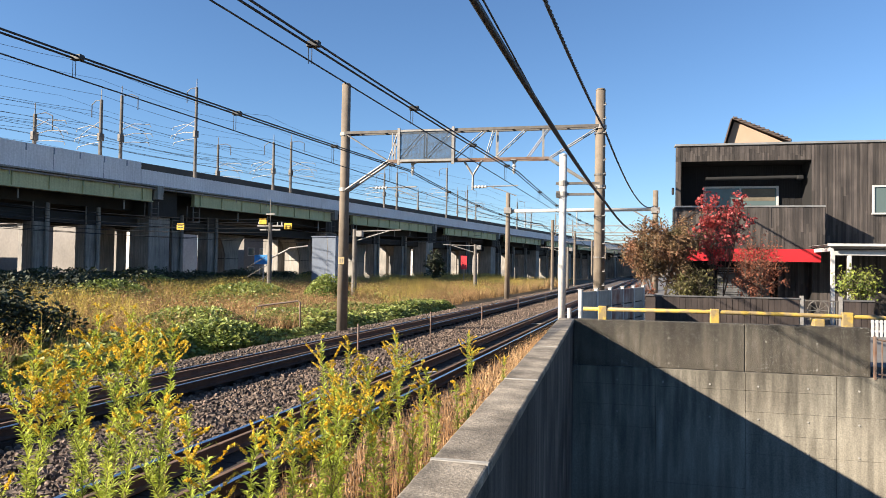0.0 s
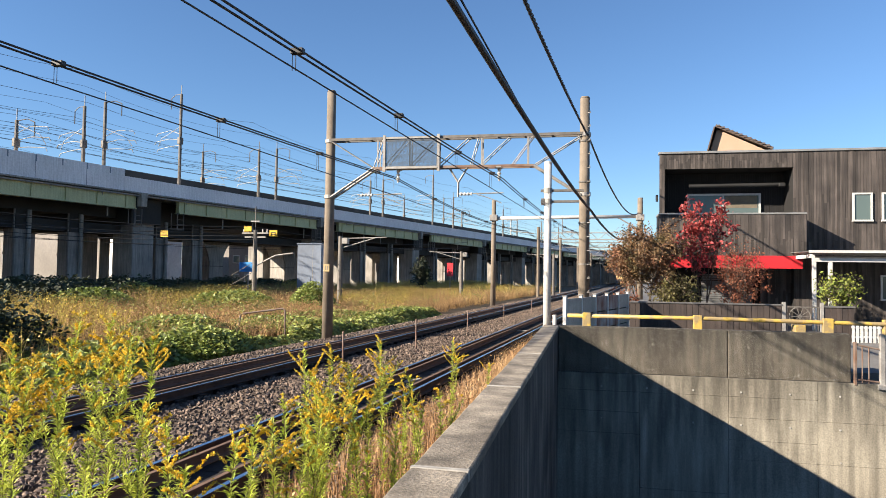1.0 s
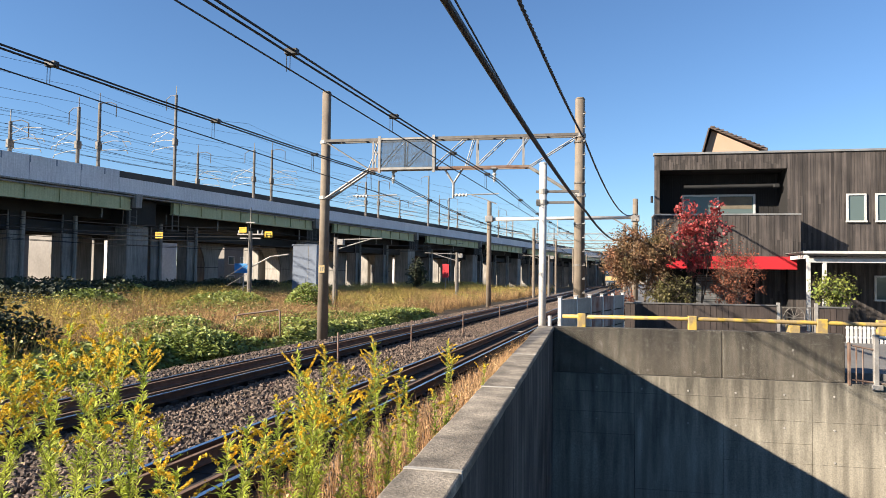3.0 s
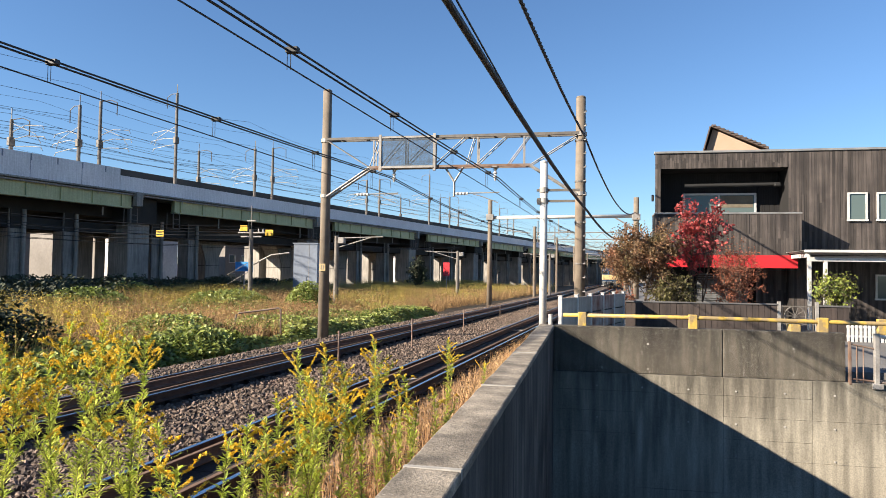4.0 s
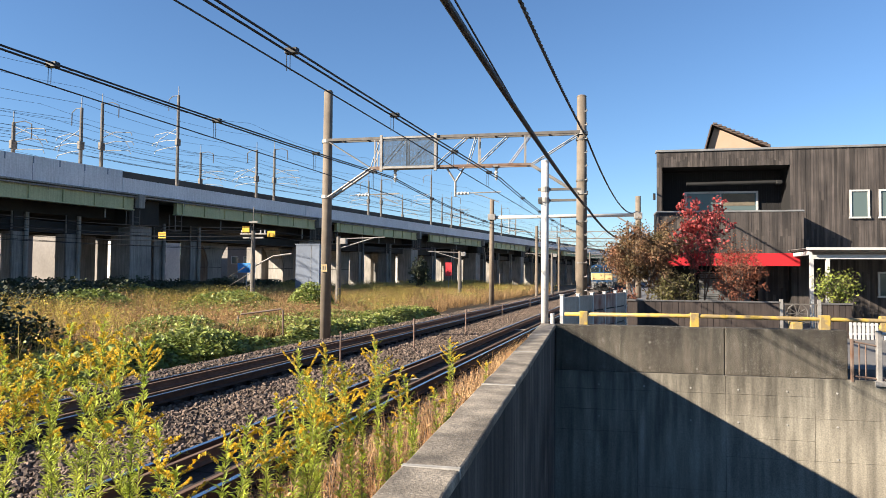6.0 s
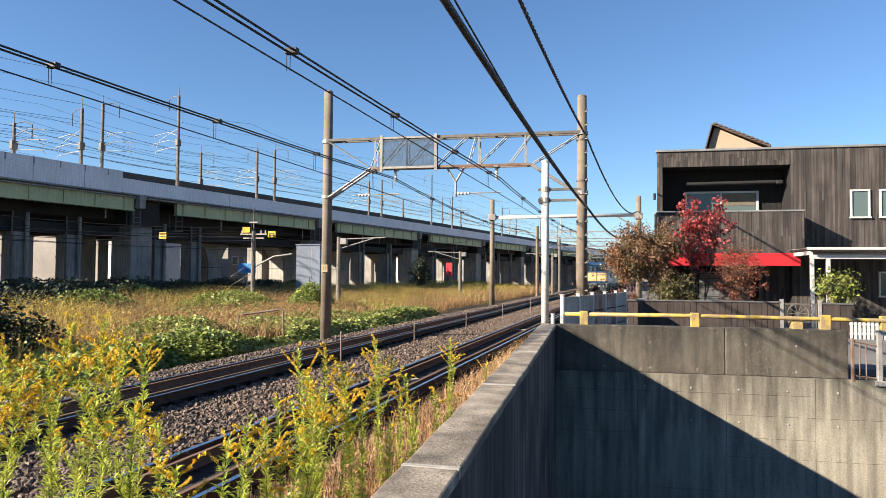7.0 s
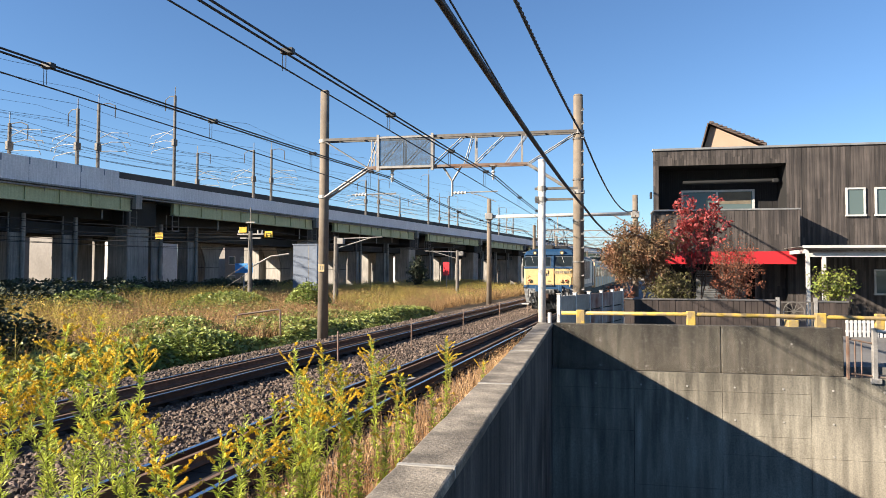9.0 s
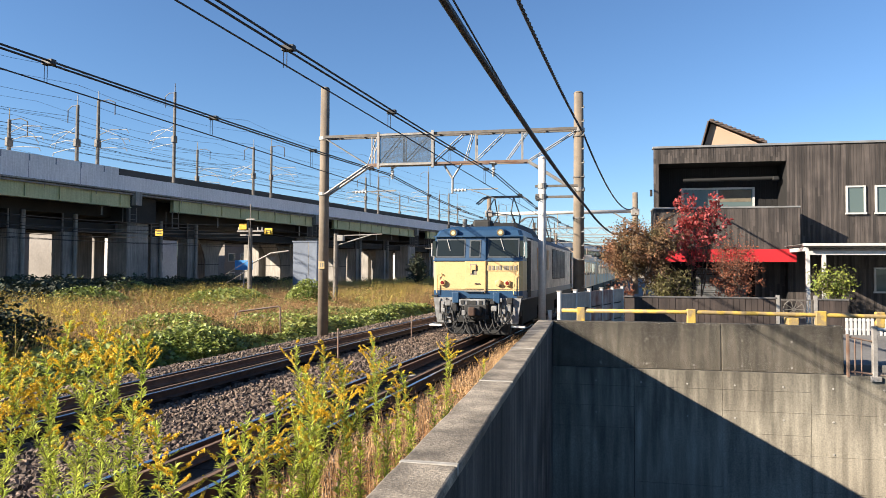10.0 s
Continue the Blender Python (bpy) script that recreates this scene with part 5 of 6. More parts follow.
    for x, mat in ((-1.05, RED_LENS), (0.93, RED_LENS), (0.66, LOCO_CREAM)):
        h = part("marker_lamp", tubed([(x, 0.02, 1.7), (x, -0.08, 1.7), (x, -0.1, 1.7)], [0.1, 0.1, 0.075], 14), LOCO_CREAM, t)
        part("lens", tubed([(x, -0.095, 1.7), (x, -0.11, 1.7)], [0.06, 0.05], 12), mat, h)
    for x in (-1.22, 1.12):
        part("handrail", tubed([(x, -0.01, 1.35), (x, -0.07, 1.38), (x, -0.07, 1.9), (x + 0.12, -0.05, 1.98), (x + 0.2, -0.01, 1.9)], 0.016, 6), LOCO_CREAM, t)
    part("whistle", tubed([(-0.6, 0.9, 3.25), (-0.6, 0.9, 3.68)], 0.07, 10), LOCO_GREY, t)
    part("whistle", tubed([(-1.05, 0.6, 3.25), (-1.05, 0.6, 3.5)], 0.045, 8), LOCO_BLACK, t)
    part("roof_vent", boxed(-0.5, 0.1, 1.5, 2.1, 3.38, 3.7, bevel=0.08), LOCO_BLACK, t)
    # skirt, coupler, pipes and plough
    sk = part("buffer_beam", boxed(-1.32, 1.32, 0.02, 0.3, 0.72, 1.26, bevel=0.03), LOCO_BLACK, t, "black steel buffer beam")
    for s in (-1, 1):
        bm = bmesh.new()
        q = [(s * 1.34, 1.26), (s * 0.75, 1.26), (s * 0.62, 0.62), (s * 0.8, 0.5), (s * 1.22, 0.5)]
        a = [bm.verts.new((x, -0.03, z)) for x, z in q]
        b = [bm.verts.new((x, 0.2, z)) for x, z in q]
        bm.faces.new(a), bm.faces.new(b[::-1])
        for i in range(5):
            bm.faces.new((a[i], a[(i + 1) % 5], b[(i + 1) % 5], b[i]))
        part("skirt_plate", bm, RACK, sk)
        part("foot_step", boxed(s * 1.25 - 0.2, s * 1.25 + 0.2, -0.12, 0.1, 0.4, 0.45), WHITE_STEEL, sk, "white edged foot step")
        part("air_cock", boxed(s * 0.62 - 0.1, s * 0.62 + 0.1, -0.16, 0.0, 1.1, 1.42, bevel=0.02), LOCO_BLUE, sk)
    part("brake_rack", boxed(-0.5, 0.3, -0.18, -0.02, 1.02, 1.22, bevel=0.02), RACK, sk)
    for i in range(4):
        part("rack_bar", boxed(-0.44 + i * 0.18, -0.34 + i * 0.18, -0.2, -0.17, 1.06, 1.18), LOCO_BLACK, sk)
    part("coupler", boxed(-0.2, 0.2, -0.42, 0.1, 0.72, 1.02, bevel=0.05), LOCO_BLACK, t)
    part("coupler_knuckle", boxed(-0.14, 0.06, -0.55, -0.4, 0.74, 1.0, bevel=0.04), RAIL_SIDE, t)
    # hoses hanging in loops below the beam
    for x0, x1, z, lo in ((-1.0, -0.55, 1.1, 0.42), (-0.95, -0.3, 1.18, 0.28), (-0.7, -0.25, 1.0, 0.2), (-0.35, 0.3, 0.8, 0.22), (0.1, 0.55, 1.1, 0.35), (0.25, 0.85, 1.16, 0.3), (0.6, 0.95, 1.0, 0.5), (0.75, 1.1, 1.2, 0.6)):
        pts = []
        for k in range(13):
            u = k / 12
            pts.append((x0 + (x1 - x0) * (0.5 - 0.5 * math.cos(math.pi * u)), -0.06 - 0.26 * math.sin(math.pi * u), z - (z - lo) * math.sin(math.pi * u) ** 0.7 - 0.12 * u))
        part("air_hose", tubed(pts, 0.021, 7), LOCO_BLACK, t)
        part("hose_coupling", boxed(x0 - 0.04, x0 + 0.04, -0.14, 0.0, z - 0.06, z + 0.06, bevel=0.012), RACK, t)
    for x, z, w in ((-0.85, 1.1, 0.09), (-0.62, 0.92, 0.07), (0.55, 0.95, 0.08), (0.82, 0.86, 0.07), (-1.0, 0.88, 0.06)):
        part("valve", boxed(x - w, x + w, -0.15, -0.02, z - w, z + w, bevel=0.02), RACK, t)
    part("draft_gear", boxed(-0.34, 0.34, -0.2, 0.02, 0.62, 1.06, bevel=0.03), LOCO_BLACK, t)
    for i in range(7):
        x = -1.1 + i * 0.36
        part("pipe_stub", tubed([(x, -0.02, 1.2), (x, -0.12, 1.12), (x, -0.14, 0.8)], 0.03, 6), LOCO_GREY if i % 2 else LOCO_BLACK, t)
    rng = random.Random(31)
    for i in range(16):
        x, z = rng.uniform(-1.1, 1.1), rng.uniform(0.62, 1.2)
        w, hh = rng.uniform(0.03, 0.08), rng.uniform(0.03, 0.1)
        part("pipe_fitting", boxed(x - w, x + w, -0.14 - rng.uniform(0, 0.1), -0.02, z - hh, z + hh, bevel=0.012), LOCO_BLACK if i % 3 else RACK, t)
    for i in range(9):
        x, z = rng.uniform(-1.0, 0.9), rng.uniform(0.9, 1.2)
        d, lo = rng.uniform(0.12, 0.4), rng.uniform(0.3, 0.6)
        part("air_hose", tubed([(x + d * u, -0.1 - 0.2 * math.sin(math.pi * u), z - lo * math.sin(math.pi * u) ** 0.8) for u in [j / 9 for j in range(10)]], 0.016, 6), LOCO_BLACK, t)
    part("plough", boxed(-0.95, 0.95, 0.15, 0.4, 0.15, 0.5, bevel=0.04), LOCO_BLACK, t)
    for x in (-1.3, 1.3):
        part("corner_step", boxed(x - 0.09, x + 0.09, -0.06, 0.04, 1.28, 1.33), LOCO_BLACK, t)
        part("mirror_bar", tubed([(x, 0.1, 2.45), (x + 0.12 * (1 if x > 0 else -1), 0.05, 2.5), (x + 0.12 * (1 if x > 0 else -1), 0.05, 2.9)], 0.015, 6), WHITE_STEEL, t)
    part("front_seam", boxed(-W + 0.1, W - 0.1, -0.008, 0.0, 1.5, 1.515), LOCO_BLACK, t)
    part("door_step", boxed(-0.36, 0.26, -0.1, 0.0, 1.44, 1.48), LOCO_GREY, t)
    # running gear
    for y in (3.4, 8.8, 14.2):
        b = part("bogie", boxed(-1.1, 1.1, y - 1.7, y + 1.7, 0.35, 0.85, bevel=0.05), LOCO_BLACK, t)
        for dy in (-1.2, 1.2):
            for x in (-0.62, 0.55):
                part("wheel", tubed([(x, y + dy, 0.5), (x + 0.07, y + dy, 0.5)], 0.5, 20), LOCO_GREY, b)
    part("underframe", boxed(-1.2, 1.2, 0.4, L - 0.2, 0.85, 1.22), LOCO_BLACK, t)
    # right and left sides: cab door, windows, louvres
    for s in (-1, 1):
        X = s * W
        part("cab_door", boxed(min(X, X + s * 0.015), max(X, X + s * 0.015), 1.0, 1.65, 1.25, 3.0), LOCO_BLACK, t)
        part("side_window", boxed(min(X, X + s * 0.012), max(X, X + s * 0.012), 0.45, 0.9, 2.45, 2.95), CAB_GLASS, t)
        for y in (3.2, 4.6, 5.8):
            part("porthole", boxed(min(X, X + s * 0.012), max(X, X + s * 0.012), y, y + 0.55, 2.1, 2.85), STAINLESS, t)
        lv = part("louvre", boxed(min(X, X + s * 0.01), max(X, X + s * 0.01), 7.6, 12.5, 1.75, 2.95), LOCO_BLACK, t)
        for i in range(16):
            y = 7.7 + i * 0.3
            part("louvre_bar", boxed(min(X, X + s * 0.04), max(X, X + s * 0.04), y, y + 0.06, 1.78, 2.92), LOCO_SIDE, lv)
        part("rear_door", boxed(min(X, X + s * 0.015), max(X, X + s * 0.015), L - 2.2, L - 1.6, 1.25, 3.0), LOCO_BLACK, t)
    # pantographs: the front one raised
    for y0, hgt in ((4.4, 1.2), (14.0, 1.2)):
        p = part("pantograph", boxed(-0.6, 0.6, y0 - 0.5, y0 + 0.5, 3.5, 3.7), LOCO_BLACK, t)
        for x in (-0.5, 0.5):
            part("lower_arm", tubed([(x, y0 - 0.1, 3.56), (x * 0.85, y0 - 1.0, 3.56 + hgt * 0.45)], 0.03, 6), LOCO_GREY, p)
            part("upper_arm", tubed([(x * 0.85, y0 - 1.0, 3.56 + hgt * 0.45), (x * 0.7, y0, 3.5 + hgt)], 0.022, 6), LOCO_GREY, p)
            part("lower_arm", tubed([(x, y0 + 0.1, 3.56), (x * 0.85, y0 + 1.0, 3.56 + hgt * 0.45)], 0.03, 6), LOCO_GREY, p)
            part("upper_arm", tubed([(x * 0.85, y0 + 1.0, 3.56 + hgt * 0.45), (x * 0.7, y0, 3.5 + hgt)], 0.022, 6), LOCO_GREY, p)
        part("cross_bar", tubed([(-0.45, y0 - 1.0, 3.56 + hgt * 0.45), (0.45, y0 + 1.0, 3.56 + hgt * 0.45)], 0.018, 5), LOCO_GREY, p)
        for dy in (-0.15, 0.15):
            part("contact_strip", tubed([(-1.0, y0 + dy, 3.28 + hgt), (-0.75, y0 + dy, 3.48 + hgt), (-0.6, y0 + dy, 3.53 + hgt), (0.6, y0 + dy, 3.53 + hgt), (0.75, y0 + dy, 3.48 + hgt), (1.0, y0 + dy, 3.28 + hgt)], 0.028, 6), LOCO_GREY, p)
    return t


def build_coach():
    c = thing("passenger_coach", pose(0, 0, 0), "stainless steel commuter coach hauled by the locomotive", "railway coach", "hauled coaches")
    L, W = 19.5, 1.4
    prof = [(-W, 1.0), (-W, 2.9), (-W + 0.12, 3.12), (-W + 0.5, 3.3), (W - 0.5, 3.3), (W - 0.12, 3.12), (W, 2.9), (W, 1.0)]
    part("body", swept(prof, [(0, 0, 0), (0, L, 0)]), STAINLESS, c)
    part("underframe", boxed(-1.1, 1.1, 0.5, L - 0.5, 0.45, 1.0), LOCO_BLACK, c)
    for s in (-1, 1):
        X = s * W
        for i in range(4):
            y = 1.5 + i * 5.0
            d = part("door", boxed(min(X, X + s * 0.012), max(X, X + s * 0.012), y, y + 1.3, 1.05, 2.85), LOCO_SIDE, c)
            for dy in (0.15, 0.75):
                part("door_window", boxed(min(X, X + s * 0.02), max(X, X + s * 0.02), y + dy, y + dy + 0.42, 1.85, 2.65), CAB_GLASS, d)
            if i < 3:
                part("side_window", boxed(min(X, X + s * 0.015), max(X, X + s * 0.015), y + 1.9, y + 4.4, 1.85, 2.65), CAB_GLASS, c)
        part("stripe", boxed(min(X, X + s * 0.014), max(X, X + s * 0.014), 0.1, L - 0.1, 2.72, 2.82), COPING, c)
    for y in (3.0, L - 3.0):
        b = part("bogie", boxed(-1.1, 1.1, y - 1.5, y + 1.5, 0.25, 0.7, bevel=0.05), LOCO_BLACK, c)
        for dy in (-1.05, 1.05):
            for x in (-0.62, 0.55):
                part("wheel", tubed([(x, y + dy, 0.43), (x + 0.07, y + dy, 0.43)], 0.43, 18), LOCO_GREY, b)
    part("end_door", boxed(-0.45, 0.45, -0.02, 0.0, 1.1, 2.9), LOCO_SIDE, c)
    for y in (5, 13):
        part("roof_cooler", boxed(-0.8, 0.8, y - 1.3, y + 1.3, 3.28, 3.52, bevel=0.05), LOCO_GREY, c)
    return c


# ---- plants ----
def build_goldenrod(x, y, h, seed, bloom=1.0, shoots=2):
    """Tall weed: bent stems with narrow leaves all along, each ending in a plume of arching sprays of small flowers."""
    rng = random.Random(seed)
    t = thing("goldenrod", pose(x, y, -0.35), "tall goldenrod weed with yellow flower plumes beside the track", "plant", "goldenrods by the track")
    lean = Vector((rng.uniform(-0.07, 0.07), rng.uniform(-0.07, 0.07), 0))
    stems = bmesh.new()
    lv, lf, fv, ff = [], [], [], []

    def leaf(c, d, ln, w, droop):
        side = d.cross(Vector((0, 0, 1))).normalized() * w
        m = c + d * ln * 0.45 + Vector((0, 0, 0.05 * ln))
        e = c + d * ln - Vector((0, 0, droop * ln))
        k = len(lv)
        lv.extend((c, m + side, m - Vector((0, 0, w * 0.5)), m - side, e))
        lf.extend(((k, k + 1, k + 2), (k, k + 2, k + 3), (k + 1, k + 4, k + 2), (k + 2, k + 4, k + 3)))

    def flowers(c, count, spread):
        for _ in range(count):
            q = c + Vector((rng.gauss(0, spread), rng.gauss(0, spread), abs(rng.gauss(0.004, spread * 1.2))))
            r = Euler((rng.uniform(-1.5, 1.5), rng.uniform(-1.5, 1.5), rng.uniform(0, 6.3))).to_matrix()
            s1 = rng.uniform(0.0028, 0.0058)
            k = len(fv)
            fv.extend(q + r @ Vector(p) * s1 for p in ((-1, -.6, 0), (1, -.6, .2), (.9, .7, 0), (-.8, .8, -.2)))
            ff.append((k, k + 1, k + 2, k + 3))

    def stalk(pts, radius, leafy, plume, size):
        n = len(pts) - 1

        def at(f):
            i = min(int(f * n), n - 1)
            return pts[i].lerp(pts[i + 1], f * n - i)
        ln = sum((q - p).length for p, q in zip(pts, pts[1:]))
        tube(stems, pts, [radius * (1 - 0.7 * i / n) for i in range(n + 1)], 5)
        for i in range(int(leafy * ln)):
            f = 0.04 + 0.94 * rng.random()
            a = i * 2.4 + rng.uniform(-0.4, 0.4)
            d = Vector((math.cos(a), math.sin(a), rng.uniform(0.35, 1.3))).normalized()
            leaf(at(f), d, rng.uniform(0.06, 0.115) * (1.15 - 0.6 * f) * size, rng.uniform(0.005, 0.0095) * size, rng.uniform(0.0, 0.35))
        top = 0.36 / max(ln, 0.5) * (0.7 + 0.6 * plume)
        for s in range(int(19 * plume * size)):
            g = rng.random()
            o = at(1 - min(0.6, top * g))
            a = rng.uniform(0, 6.28)
            out = (0.035 + 0.16 * g) * rng.uniform(0.6, 1.25) * size
            d = Vector((math.cos(a), math.sin(a), 0))
            arc = [o + d * out * u + Vector((0, 0, out * (1.35 * u - 0.5 * u * u * rng.uniform(0.5, 1.6)))) for u in (0, 0.35, 0.7, 1.0)]
            tube(stems, arc, [0.0022, 0.0018, 0.0014, 0.001], 3)
            ripe = rng.random() < 0.84
            for u in range(int(10 + out * 230)):
                w = rng.uniform(0.25, 1.0)
                i = min(int(w * 3), 2)
                c = arc[i].lerp(arc[i + 1], w * 3 - i)
                if ripe:
                    flowers(c, 3, 0.0045)
                if rng.random() < (0.07 if ripe else 0.4):
                    b = rng.uniform(0, 6.28)
                    leaf(c, Vector((math.cos(b), math.sin(b), rng.uniform(0.3, 1.0))).normalized(), rng.uniform(0.018, 0.045), rng.uniform(0.002, 0.0045), 0.1)

    bend = Vector((rng.uniform(-0.07, 0.07), rng.uniform(-0.07, 0.07), 0))
    # the base is set back so that the top stands over the given spot
    main = [Vector((0, 0, h * f)) + (lean * (f - 1) + bend * (f * f - 1)) * h for f in [i / 8 for i in range(9)]]
    stalk(main, 0.008, 240, bloom, 1.1)
    for _ in range(shoots):
        i = rng.choice((3, 4, 4, 5, 5))
        a = rng.uniform(0, 6.28)
        d = Vector((math.cos(a) * 0.55, math.sin(a) * 0.55, 1)).normalized()
        ln = h * rng.uniform(0.2, 0.38)
        pts = [main[i] + d * ln * u + Vector((0, 0, 0.12 * ln * u * u)) for u in (0, 0.25, 0.5, 0.75, 1.0)]
        stalk(pts, 0.0045, 190, bloom * rng.uniform(0.05, 0.4), 0.8)
    tagged(part("stem", stems, WEED_STEM, t), kind="stuff")
    tagged(raw("leaves", lv, lf, WEED_LEAF, t), kind="stuff")
    if fv:
        tagged(raw("flower_plume", fv, ff, WEED_FLOWER, t), kind="stuff")


def build_weeds():
    # x, y, height, bloom, side shoots
    spots = [
        (-3.55, 3.70, 1.96, 1.5, 2),
        (-3.30, 3.60, 1.87, 1.4, 2),
        (-3.41, 3.90, 1.85, 1.0, 1),
        (-3.57, 4.30, 2.07, 1.0, 2),
        (-3.45, 4.50, 2.12, 1.7, 3),
        (-3.07, 4.20, 1.99, 0.9, 2),
        (-3.12, 4.50, 1.96, 0.8, 2),
        (-2.93, 3.70, 1.85, 0.4, 3),
        (-2.55, 3.60, 1.68, 0.7, 3),
        (-2.28, 3.40, 1.59, 0.6, 0),
        (-1.96, 3.10, 1.46, 0.6, 1),
        (-1.90, 3.50, 1.51, 0.3, 1),
        (-1.95, 3.80, 1.53, 0.6, 2),
        (-1.94, 4.00, 1.51, 0.7, 2),
        (-2.14, 4.60, 1.53, 0.5, 1),
        (-2.43, 5.60, 1.76, 0.4, 1),
        (-2.24, 5.80, 1.75, 0.9, 4),
        (-1.88, 5.20, 1.71, 1.2, 5),
        (-2.04, 4.90, 1.65, 1.2, 5),
        (-1.79, 4.20, 1.36, 0.4, 1),
        (-1.80, 4.50, 1.60, 1.0, 4),
        (-2.24, 7.20, 1.72, 1.1, 4),
        (-1.74, 5.30, 1.37, 0.3, 0),
        (-1.75, 6.60, 1.43, 0.5, 1),
        (-1.48, 5.20, 1.27, 0.3, 1),
        (-1.36, 5.60, 1.31, 0.2, 0),
        (-1.97, 10.00, 1.46, 0.9, 2),
        (-1.40, 6.40, 1.32, 0.3, 1),
        (-1.71, 12.00, 0.90, 0.2, 0),
        (-1.95, 7.20, 1.17, 0.4, 1),
        (-1.63, 4.60, 1.25, 0.2, 0),
    ]
    for i, (x, y, h, bloom, shoots) in enumerate(spots):
        build_goldenrod(x, y, h, 100 + i, bloom, shoots)


def blades(name, count, spot, mat, label, category="grass", bladed=5, seed=0, wide=0.006, curve=0.25):
    """A stand of grass: tufts of narrow bent blades."""
    rng = np.random.default_rng(seed)
    vs, fs = [], []
    k = 0
    for i in range(count):
        s = spot(rng)
        if s is None:
            continue
        x, y, z, h = s
        for _ in range(bladed):
            a = rng.uniform(0, 6.283)
            ca, sa = np.cos(a), np.sin(a)
            hh = h * rng.uniform(0.55, 1.05)
            ln = hh * curve * rng.uniform(0.2, 1.2)
            w = wide * rng.uniform(0.6, 1.4)
            bx, by = x + rng.normal(0, 0.06), y + rng.normal(0, 0.06)
            fa = rng.uniform(0, 6.283)
            wx, wy = w * np.cos(fa), w * np.sin(fa)
            mx, my = bx + ca * ln * 0.35, by + sa * ln * 0.35
            vs += [(bx - wx, by - wy, z), (bx + wx, by + wy, z), (mx - wx, my - wy, z + hh * 0.6), (mx + wx, my + wy, z + hh * 0.6), (bx + ca * ln, by + sa * ln, z + hh)]
            fs += [(k, k + 1, k + 3, k + 2), (k + 2, k + 3, k + 4)]
            k += 5
    return tagged(raw(name, vs, fs, mat), label, category, kind="stuff")


def leaves(name, count, spot, mat, label, size=0.1, seed=0, category="plants"):
    """Loose leaves, each a folded lozenge."""
    rng = np.random.default_rng(seed)
    base = np.array([(-0.5, 0, 0), (0.05, -0.42, 0.08), (0.55, 0, -0.06), (0.05, 0.42, 0.08)])
    vs, fs = [], []
    k = 0
    for i in range(count):
        s = spot(rng)
        if s is None:
            continue
        x, y, z, f = s
        a, b, c = rng.uniform(0, 6.283), rng.uniform(-0.9, 0.9), rng.uniform(-0.9, 0.9)
        m = np.array(Euler((b, c, a)).to_matrix())
        p = (base * size * f * rng.uniform(0.6, 1.3)) @ m.T + (x, y, z)
        vs += p.tolist()
        fs.append((k, k + 1, k + 2, k + 3))
        k += 4
    return tagged(raw(name, vs, fs, mat), label, category, kind="stuff")


def field_z(x, y):
    return -0.6 + 0.55 * min(1.0, max(0.0, (-x - 9.0 + 0.07 * y) / 20.0))


